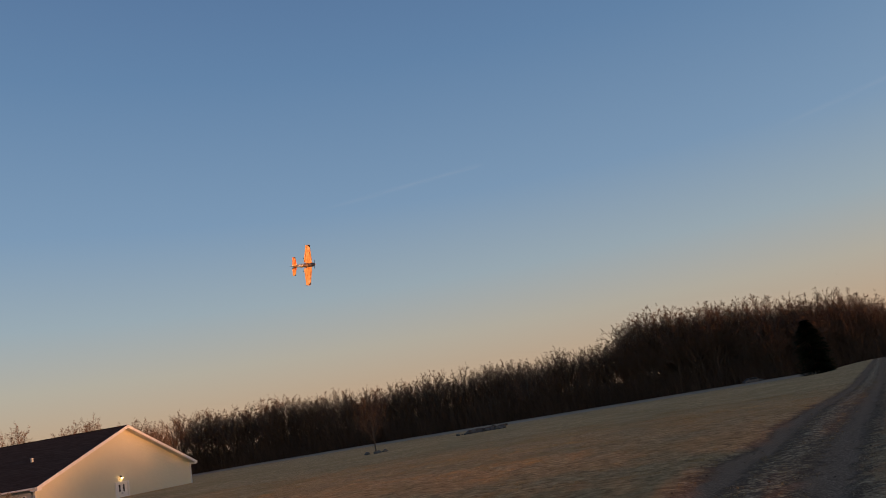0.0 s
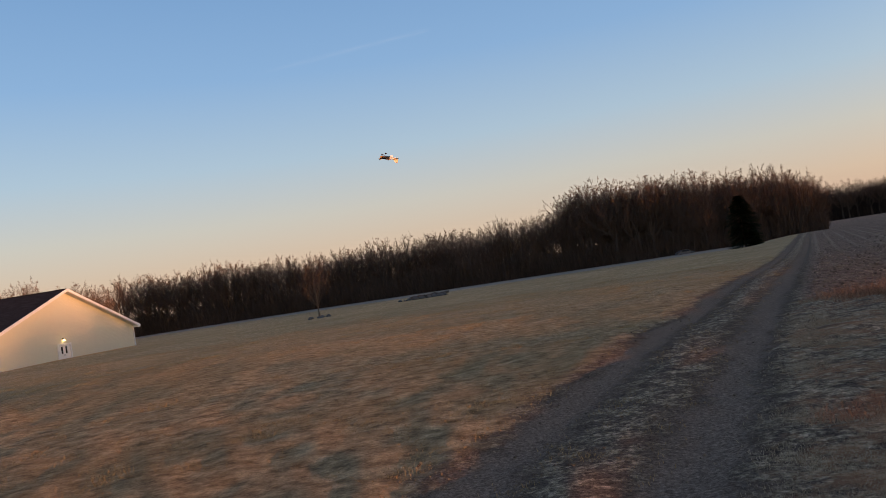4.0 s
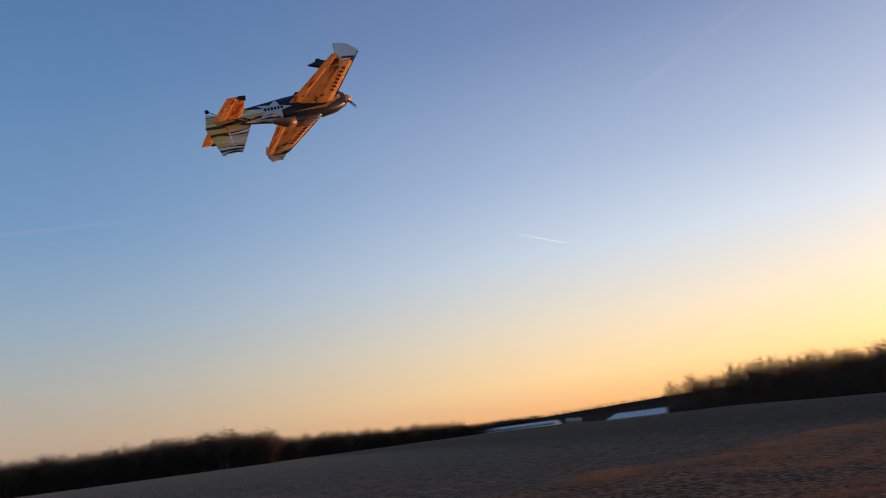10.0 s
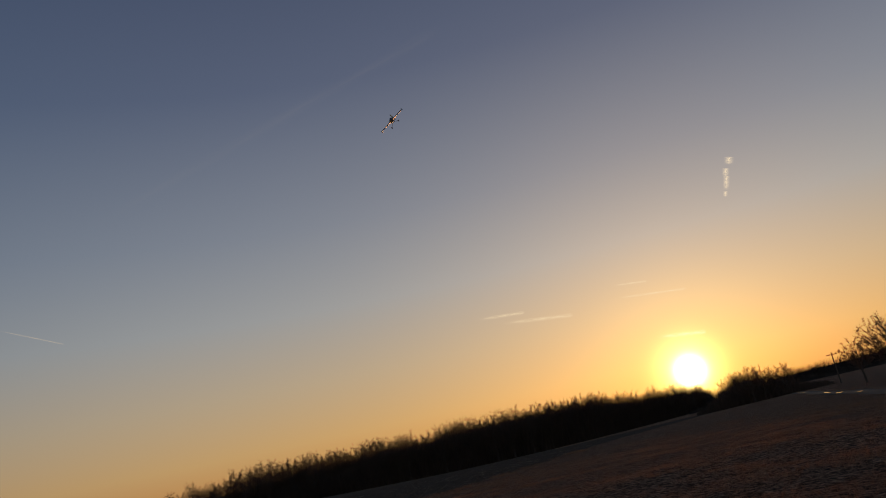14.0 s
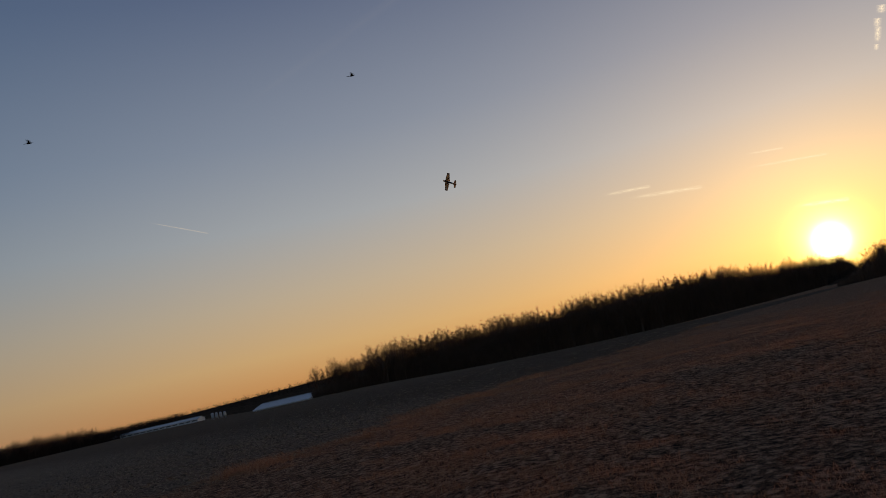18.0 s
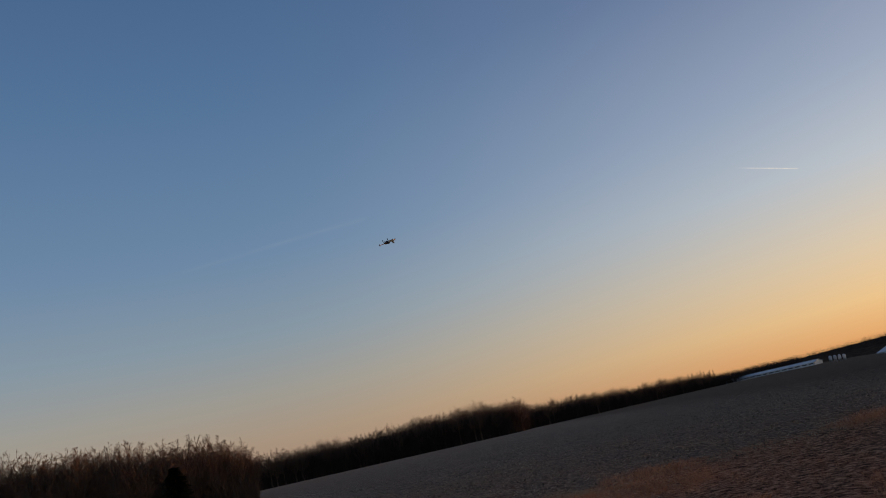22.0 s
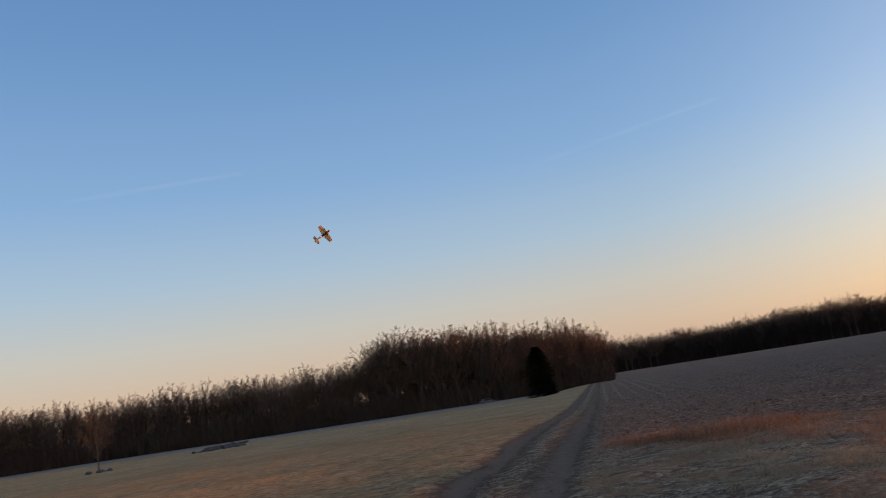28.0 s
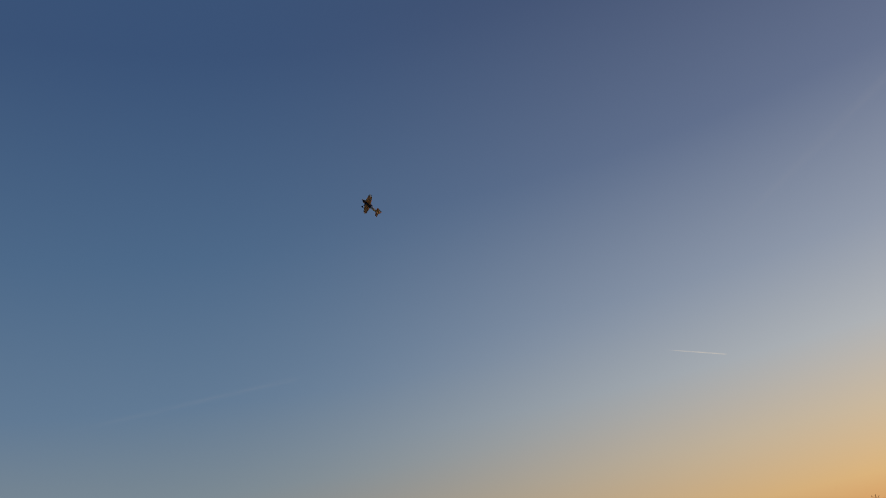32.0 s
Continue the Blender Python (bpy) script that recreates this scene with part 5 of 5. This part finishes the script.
fus = ppart("fuselage", loft([(0.395, 0.0445, 0.036, -0.075), (0.37, 0.05, 0.046, -0.084), (0.32, 0.062, 0.066, -0.098), (0.2, 0.066, 0.085, -0.105), (0.02, 0.062, 0.09, -0.095), (-0.12, 0.055, 0.082, -0.08),
                              (-0.14, 0.054, 0.08, -0.078)]), P_NAVY, label="navy fuselage front")
ppart("tail_boom", loft([(-0.139, 0.054, 0.0795, -0.0775), (-0.3, 0.040, 0.066, -0.058), (-0.5, 0.022, 0.05, -0.036), (-0.6, 0.01, 0.042, -0.026)]), P_TAIL, label="white tail boom with gold and black streaks")
ppart("cowl", loft([(0.42, 0.03, 0.018, -0.06), (0.411, 0.040, 0.03, -0.070), (0.3945, 0.0449, 0.0365, -0.0755)]), P_GOLD, label="orange cowl")
ppart("spinner", lathe([(0.033, 0.42), (0.032, 0.435), (0.022, 0.46), (0.008, 0.475), (0, 0.478)], "Y", 16), P_GOLD).location.z = -0.02
ppart("canopy", loft([(0.17, 0.02, 0.09, 0.07), (0.11, 0.038, 0.112, 0.07), (0.02, 0.044, 0.13, 0.06), (-0.06, 0.042, 0.13, 0.06)]), P_CANOPY, label="glossy smoked canopy")
ppart("canopy_fairing", loft([(-0.0605, 0.042, 0.13, 0.06), (-0.12, 0.036, 0.117, 0.06), (-0.2, 0.018, 0.085, 0.05)]), P_BROWN, label="brown fairing behind the canopy")
prop = ppart("propeller", lathe([(0.0, 0.424), (0.012, 0.424), (0.012, 0.440), (0, 0.440)], "Y", 10), P_BLACK)
for s in (-1, 1):
    part("blade", prism([(0.01 * s, -0.005), (0.06 * s, -0.010), (0.12 * s, -0.006), (0.138 * s, 0.0), (0.11 * s, 0.006), (0.06 * s, 0.006), (0.01 * s, 0.005)], 0.004, "XZ", (0, 0.432, 0)), P_BLACK, prop)
prop.location.z = -0.02
WING_PROFILE = [(0, 0), (0.06, 0.6), (0.25, 1.0), (0.55, 0.75), (1, 0.04)]


def wing_z(x, y):
    f = (abs(x) - 0.05) / 0.55
    le, te, th = 0.285 - 0.08 * f, -0.005 + 0.06 * f, 0.05 - 0.022 * f
    return th / 2 * interp(WING_PROFILE, min(max((le - y) / (le - te), 0), 1))


BOOM = [(-0.6, 0.01, 0.042, -0.026), (-0.5, 0.022, 0.05, -0.036), (-0.3, 0.040, 0.066, -0.058), (-0.139, 0.054, 0.0795, -0.0775), (0.02, 0.062, 0.09, -0.095), (0.2, 0.066, 0.085, -0.105), (0.32, 0.062, 0.066, -0.098), (0.37, 0.047, 0.04, -0.078)]


def flank_x(y, z):
    w, zt, zb = (interp([(b[0], b[k]) for b in BOOM], y) for k in (1, 2, 3))
    u = min(abs((z - (zt + zb) / 2) / ((zt - zb) / 2)), 0.97)
    return w * (1 - u ** 2.6) ** (1 / 2.6)


def decal(points, on):
    """A thin film laid on a curved skin: points are cut small, then lifted by on(u, v, lift)."""
    b = bmesh.new()
    f = b.faces.new([b.verts.new((u, v, 0)) for u, v in points])
    bmesh.ops.triangulate(b, faces=[f])
    bmesh.ops.subdivide_edges(b, edges=b.edges[:], cuts=3, use_grid_fill=True)
    ext = bmesh.ops.extrude_face_region(b, geom=b.faces[:])
    top = {e for e in ext["geom"] if isinstance(e, bmesh.types.BMVert)}
    for v in b.verts:
        v.co = on(v.co.x, v.co.y, 0.0022 if v in top else -0.0005)
    bmesh.ops.recalc_face_normals(b, faces=b.faces)
    return b


def on_wing(side):
    return lambda x, y, k: (x, y, side * (wing_z(x, y) + k))


def on_flank(side):
    return lambda y, z, k: (side * (flank_x(y, z) + k), y, z)


# star, flashes and bars on the flanks
for s in (-1, 1):
    ppart("belly_flash", decal([(-0.14, -0.06), (-0.14, 0.035), (-0.21, 0.0), (-0.40, -0.03), (-0.30, -0.046)], on_flank(s)), P_NAVY, label="navy flash under the tail boom")
    st = ppart("star_decal", decal([(-0.19 + 1.5 * p, 0.006 + q * 0.8) for p, q in star(0.088, 0.45, 5, 0)], lambda y, z, k, s=s: on_flank(s)(y, z, k + 0.002)), P_PALE)
    for k in range(6):
        part("lettering_bar", decal([(-0.125 - 0.024 * k, -0.006), (-0.14 - 0.024 * k, -0.006), (-0.14 - 0.024 * k, 0.014), (-0.125 - 0.024 * k, 0.014)], lambda y, z, k, s=s: on_flank(s)(y, z, k + 0.004)), P_NAVY, st)
    for k in range(3):
        ppart("boom_streak", decal([(-0.36 - 0.03 * k, 0.05 - 0.004 * k), (-0.40 - 0.03 * k, 0.048 - 0.004 * k), (-0.50 - 0.02 * k, 0.0), (-0.47 - 0.02 * k, 0.0)], on_flank(s)), (P_NAVY, P_GOLD, P_NAVY)[k])
    ppart("cheat_stripe", decal([(0.36, -0.045), (0.355, -0.01), (0.2, 0.05), (-0.05, 0.052), (0.2, 0.034), (0.3, -0.01)], on_flank(s)), P_GOLD, label="orange swoosh along the nose")
    # wing panel with its aileron, tip plate and markings
    w = ppart("wing", foil((s * 0.05, 0.285, -0.005), (s * 0.60, 0.205, 0.055), 0.05, 0.028), P_WING, label="orange wing panel with dark printed streaks")
    part("leading_edge_stripe", foil((s * 0.14, 0.2735, 0.243), (s * 0.60, 0.2075, 0.182), 0.030, 0.019), P_NAVY, w)
    part("aileron", foil((s * 0.09, 0.004, -0.085), (s * 0.595, 0.062, 0.005), 0.012, 0.009), P_WING, w)
    for zz in (-1, 1):
        part("dark_tip", decal([(s * 0.50, 0.214), (s * 0.598, 0.2), (s * 0.598, 0.10), (s * 0.56, 0.15)], on_wing(zz)), P_NAVY, w)
        part("star_mark", decal([(s * (0.50 + p), 0.125 + q) for p, q in star(0.062, 0.4, 5, 30)], lambda x, y, k, z=zz: on_wing(z)(x, y, k + 0.002)), P_PEACH, w)
        part("star_mark", decal([(s * (0.13 + p), 0.14 + q) for p, q in star(0.05, 0.4, 5, 75)], on_wing(zz)), P_RED, w)
        for k in range(7):
            x0, y0 = 0.20 + 0.04 * k, 0.205 - 0.005 * k
            part("lettering_bar", decal([(s * x0, y0), (s * (x0 + 0.016), y0 - 0.003), (s * (x0 + 0.022), y0 - 0.03), (s * (x0 + 0.010), y0 - 0.026)], on_wing(zz)), P_NAVY, w)
    tipp = ppart("tip_plate", prism([(0.09, 0.0), (0.025, 0.05), (-0.07, 0.064), (-0.09, 0.02), (-0.09, -0.02), (-0.07, -0.064), (0.025, -0.05)], 0.008, "YZ", (s * 0.606, 0.115, -0.004)), P_WHITE, label="white wingtip side-force plate")
    part("lettering_bar", box(0.002, 0.09, 0.014, (s * 0.611, 0.095, 0.045)), P_NAVY, tipp)
    # tailplane
    tpn = ppart("tailplane", foil((s * 0.015, -0.42, -0.54), (s * 0.272, -0.485, -0.54), 0.012, 0.008), P_RED, label="orange tailplane half")
    tpn.location.z = 0.022
    part("elevator", foil((s * 0.03, -0.535, -0.625), (s * 0.272, -0.535, -0.61), 0.008, 0.006), P_RED, tpn)
    part("dark_tip", prism([(s * 0.235, -0.477), (s * 0.273, -0.487), (s * 0.273, -0.538), (s * 0.25, -0.52)], 0.014, "XY", (0, 0, 0)), P_NAVY, tpn)
    # undercarriage
    lg = ppart("gear_leg", joined([tube([(s * 0.03, 0.21, -0.085), (s * 0.11, 0.21, -0.14), (s * 0.188, 0.212, -0.195)], [0.010, 0.008, 0.007], 6)]), P_BLACK)
    pn = ppart("wheel_pant", loft([(0.275, 0.006, -0.192, -0.208), (0.26, 0.019, -0.177, -0.22), (0.22, 0.026, -0.170, -0.228), (0.165, 0.015, -0.182, -0.215), (0.115, 0.004, -0.192, -0.202)]), P_NAVY)
    pn.location.x = s * 0.194
    wh = part("wheel", lathe([(0, -0.01), (0.02, -0.01), (0.026, -0.006), (0.026, 0.006), (0.02, 0.01), (0, 0.01)], "X", 14), P_BLACK, pn)
    wh.location = (0, 0.21, -0.217)
ppart("fin", prism([(-0.36, 0.055), (-0.53, 0.045), (-0.54, 0.238), (-0.51, 0.248), (-0.47, 0.20)], 0.010, "YZ"), P_TAIL, label="white and gold fin")
ppart("rudder", prism([(-0.543, -0.03), (-0.635, -0.045), (-0.675, 0.05), (-0.645, 0.25), (-0.545, 0.243)], 0.009, "YZ"), P_TAIL, label="white rudder with black and gold streaks")
tw = ppart("tail_wheel_leg", joined([tube([(0, -0.56, -0.03), (0, -0.60, -0.06), (0, -0.615, -0.065)], [0.003, 0.003, 0.003], 5)]), P_BLACK)
tww = part("tail_wheel", lathe([(0, -0.006), (0.013, -0.006), (0.015, 0), (0.013, 0.006), (0, 0.006)], "X", 10), P_BLACK, tw)
tww.location = (0, -0.617, -0.068)
ppart("belly_hatch", prism([(0.3, -0.099), (0.05, -0.0965), (0.05, -0.0985), (0.3, -0.1025)], 0.05, "YZ"), P_GOLD)

# place of the aircraft and its turn, as the axes of a quaternion (w, x, y, z)
from mathutils import Quaternion

FLIGHT = [
    (0, -6.606, 22.243, 6.834, -0.6073, -0.2095, -0.7629, 0.0721),
    (0.25, -5.335, 24.885, 6.650, -0.4536, -0.4955, -0.7034, 0.2321),
    (0.5, -4.065, 27.527, 6.465, -0.2389, -0.7149, -0.5492, 0.3609),
    (1, 1.228, 30.513, 6.311, -0.1383, -0.6039, -0.7834, -0.0500),
    (1.5, 6.640, 34.997, 7.718, -0.3808, -0.2697, -0.8658, -0.1807),
    (2, 8.714, 40.841, 9.745, -0.5550, 0.0709, -0.7953, -0.2332),
    (2.5, 6.300, 42.564, 9.529, -0.3576, 0.5633, -0.7001, -0.2542),
    (3, 2.075, 42.795, 8.623, -0.1249, 0.7815, -0.5726, -0.2139),
    (3.5, -2.119, 43.482, 8.591, -0.0167, 0.8371, -0.5255, -0.1511),
    (5.5, -8.020, 31.575, 8.945, 0.0553, 0.9899, -0.0350, 0.1258),
    (6, -8.218, 27.913, 8.551, 0.0435, 0.9907, -0.1123, 0.0635),
    (6.5, -8.712, 24.180, 8.009, 0.0456, 0.9835, -0.1666, 0.0544),
    (7, -9.798, 20.821, 7.624, 0.0521, 0.9825, -0.1779, -0.0161),
    (7.5, -11.272, 18.407, 7.507, 0.0577, 0.9510, -0.1053, -0.2850),
    (8, -10.512, 14.241, 6.526, 0.0729, 0.8966, 0.0892, -0.4276),
    (8.5, -8.624, 11.373, 5.484, 0.0796, 0.9141, 0.3730, -0.1381),
    (9, -4.709, 8.144, 4.470, -0.0268, 0.8899, 0.4494, 0.0730),
    (9.3, -2.296, 6.493, 3.996, 0.0536, 0.9014, 0.4232, -0.0743),
    (9.5, -0.574, 5.439, 3.819, 0.1567, 0.8813, 0.4359, -0.0939),
    (9.7, 1.117, 4.276, 3.709, 0.2054, 0.8444, 0.4913, -0.0587),
    (10, 3.505, 3.534, 3.953, 0.1743, 0.7975, 0.5775, 0.0078),
    (10.2, 5.154, 3.235, 4.065, 0.0782, 0.7925, 0.6025, 0.0531),
    (10.5, 7.751, 2.844, 4.180, 0.0254, 0.7878, 0.6026, 0.1250),
    (11, 12.366, 1.953, 4.772, 0.0771, 0.8171, 0.5392, 0.1888),
    (11.5, 16.671, 0.614, 5.864, 0.1531, 0.8411, 0.5031, 0.1265),
    (12, 21.063, -0.723, 7.319, 0.1993, 0.8168, 0.5122, 0.1754),
    (12.5, 24.452, -1.839, 8.973, 0.3121, 0.7798, 0.4969, 0.2180),
    (13, 27.421, -2.405, 11.225, 0.4668, 0.7461, 0.4238, 0.2139),
    (13.5, 28.681, -1.825, 13.759, 0.5328, 0.3951, 0.6536, 0.3645),
    (13.75, 28.919, -0.726, 14.358, 0.7457, 0.0266, 0.4064, 0.5272),
    (14, 29.158, 0.374, 14.958, 0.7583, -0.3490, 0.0500, 0.5484),
    (14.25, 28.827, 0.779, 13.107, 0.5542, -0.4419, -0.1455, 0.6902),
    (14.5, 28.496, 1.185, 11.257, 0.2899, -0.4869, -0.3252, 0.7570),
    (15.5, 40.349, -3.159, 10.607, -0.1407, -0.6694, -0.5472, 0.4824),
    (16.5, 52.201, -7.502, 9.957, -0.5230, -0.6219, -0.5813, 0.0420),
    (17, 53.320, -4.138, 12.082, -0.6264, -0.2535, -0.7368, 0.0219),
    (17.5, 53.335, 1.664, 12.691, -0.5440, -0.0393, -0.8135, -0.2019),
    (18, 52.046, 7.616, 13.481, -0.6608, 0.1442, -0.6292, -0.3830),
    (18.5, 49.199, 13.115, 13.536, -0.6819, 0.1626, -0.5601, -0.4414),
    (19, 42.989, 18.272, 12.961, -0.6155, 0.0579, -0.7190, -0.3177),
    (19.5, 36.486, 23.373, 12.440, -0.5261, 0.0471, -0.7959, -0.2960),
    (20, 33.848, 30.578, 12.932, -0.5059, 0.0723, -0.8199, -0.2580),
    (20.5, 29.799, 36.544, 13.544, -0.7856, -0.1242, -0.3564, -0.4902),
    (21, 27.627, 42.238, 17.389, -0.4625, -0.6692, -0.3500, -0.4644),
    (21.25, 26.505, 39.781, 17.132, -0.4643, -0.5528, -0.6913, 0.0312),
    (21.5, 25.383, 37.324, 16.874, -0.2917, -0.2287, -0.7729, 0.5151),
    (22, 27.133, 39.715, 14.612, -0.1451, -0.0298, -0.9887, -0.0225),
    (22.5, 27.078, 44.085, 13.035, -0.6461, -0.0408, -0.7481, -0.1458),
    (23, 25.041, 48.352, 11.248, -0.5759, 0.3344, -0.6977, -0.2639),
    (23.25, 22.958, 51.492, 10.592, -0.3095, 0.5394, -0.7532, -0.2144),
    (23.5, 20.874, 54.632, 9.935, -0.0064, 0.6806, -0.7193, -0.1394),
    (24, 12.601, 50.697, 9.443, -0.3431, 0.5034, -0.7391, -0.2875),
    (24.5, 6.159, 56.310, 8.346, -0.4612, 0.3268, -0.7594, -0.3222),
    (25, 0.029, 65.413, 7.453, -0.4399, 0.3048, -0.7490, -0.3906),
    (25.5, -7.321, 68.582, 8.049, -0.4353, 0.2792, -0.5172, -0.6820),
    (26.5, -6.259, 57.992, 8.352, -0.2773, -0.2759, -0.6888, -0.6104),
    (27.5, -5.198, 47.401, 8.654, -0.0173, -0.7295, -0.6072, -0.3145),
    (28, 2.422, 46.283, 12.136, 0.2839, -0.4333, -0.6133, -0.5963),
    (28.5, 10.623, 44.868, 14.441, 0.2857, -0.4995, -0.5323, -0.6208),
    (29, 20.751, 47.824, 17.348, 0.2943, -0.5024, -0.5030, -0.6387),
    (29.5, 29.130, 46.318, 18.244, 0.2367, -0.6199, -0.4323, -0.6106),
    (30, 38.650, 44.376, 19.587, 0.2061, -0.5067, -0.1490, -0.8238),
    (30.5, 39.581, 34.981, 17.382, -0.0934, -0.6666, 0.2068, -0.7100),
    (31, 33.727, 30.196, 15.574, -0.2280, -0.7639, 0.4995, -0.3391),
    (31.25, 27.240, 27.346, 15.534, -0.4209, -0.8231, 0.2069, -0.3200),
    (31.5, 20.752, 24.496, 15.495, -0.5605, -0.7781, -0.1119, -0.2604),
    (32, 21.761, 25.597, 20.030, -0.7449, -0.3375, -0.3476, -0.4587),
]


# ---- two birds that cross the evening sky ----
M_FEATHER = simple("dark_feathers", (0.02, 0.018, 0.017), (0.05, 0.045, 0.04), 30, 0.8, bump=0.1, spec=0.0)


def make_bird():
    b = empty("bird")
    tagged(b, "small dark bird in flight", "bird", "birds in the sky")
    part("body", loft([(0.15, 0.006, 0.012, -0.002), (0.12, 0.018, 0.024, -0.012), (0.04, 0.036, 0.036, -0.034), (-0.06, 0.028, 0.026, -0.028), (-0.13, 0.012, 0.012, -0.010)], 12, 2.0), M_FEATHER, b)
    part("tail", prism([(-0.018, -0.12), (0.018, -0.12), (0.04, -0.23), (-0.04, -0.23)], 0.008, "XY"), M_FEATHER, b)
    flap = []
    for s in (-1, 1):
        flap.append(part("bird_wing", prism([(s * 0.02, 0.06), (s * 0.14, 0.09), (s * 0.30, -0.02), (s * 0.16, -0.03), (s * 0.02, -0.05)], 0.010, "XY"), M_FEATHER, b))
    return b, flap


BIRDS = [make_bird(), make_bird()]
# where each passes at 18 s, and its speed in metres a second
PASSES = [((35.3, 8.6, 16.0), (3.4, -16.1, 0.85)), ((30.6, 22.8, 15.4), (6.6, -18.7, 3.7))]


def motions():
    """All that moves: the model aircraft and two birds."""
    for (bird, flap), (at, speed), first in zip(BIRDS, PASSES, (0, 3)):
        line = [(t, Vector(at) + Vector(speed) * (t - 18)) for t in (16.5, 17.0, 17.5, 18.0, 18.5, 19.0, 20.0)]
        line = [(0.0, Vector((150, 420, 40)))] + line + [(32.0, line[-1][1] + Vector((60, -170, 20)))]
        yaw = math.degrees(math.atan2(-speed[0], speed[1]))
        walk(bird, [(t, pose(p.x, p.y, p.z, 0, 0, yaw)) for t, p in line])
        for s, w in zip((-1, 1), flap):
            walk(w, [(k * 0.1, pose(0, 0, 0, 0, -s * (8 + 34 * math.sin((k + first) * 2.2)), 0)) for k in range(321)])
    walk(plane, [(t, Matrix.LocRotScale(Vector((x, y, z)), Quaternion((a, b, c, d)), None)) for t, x, y, z, a, b, c, d in FLIGHT])
    # the propeller turns as the aircraft flies
    walk(prop, [(k / 30, pose(0, 0, -0.02, 0, 83.0 * k, 0)) for k in range(961)])


motions()
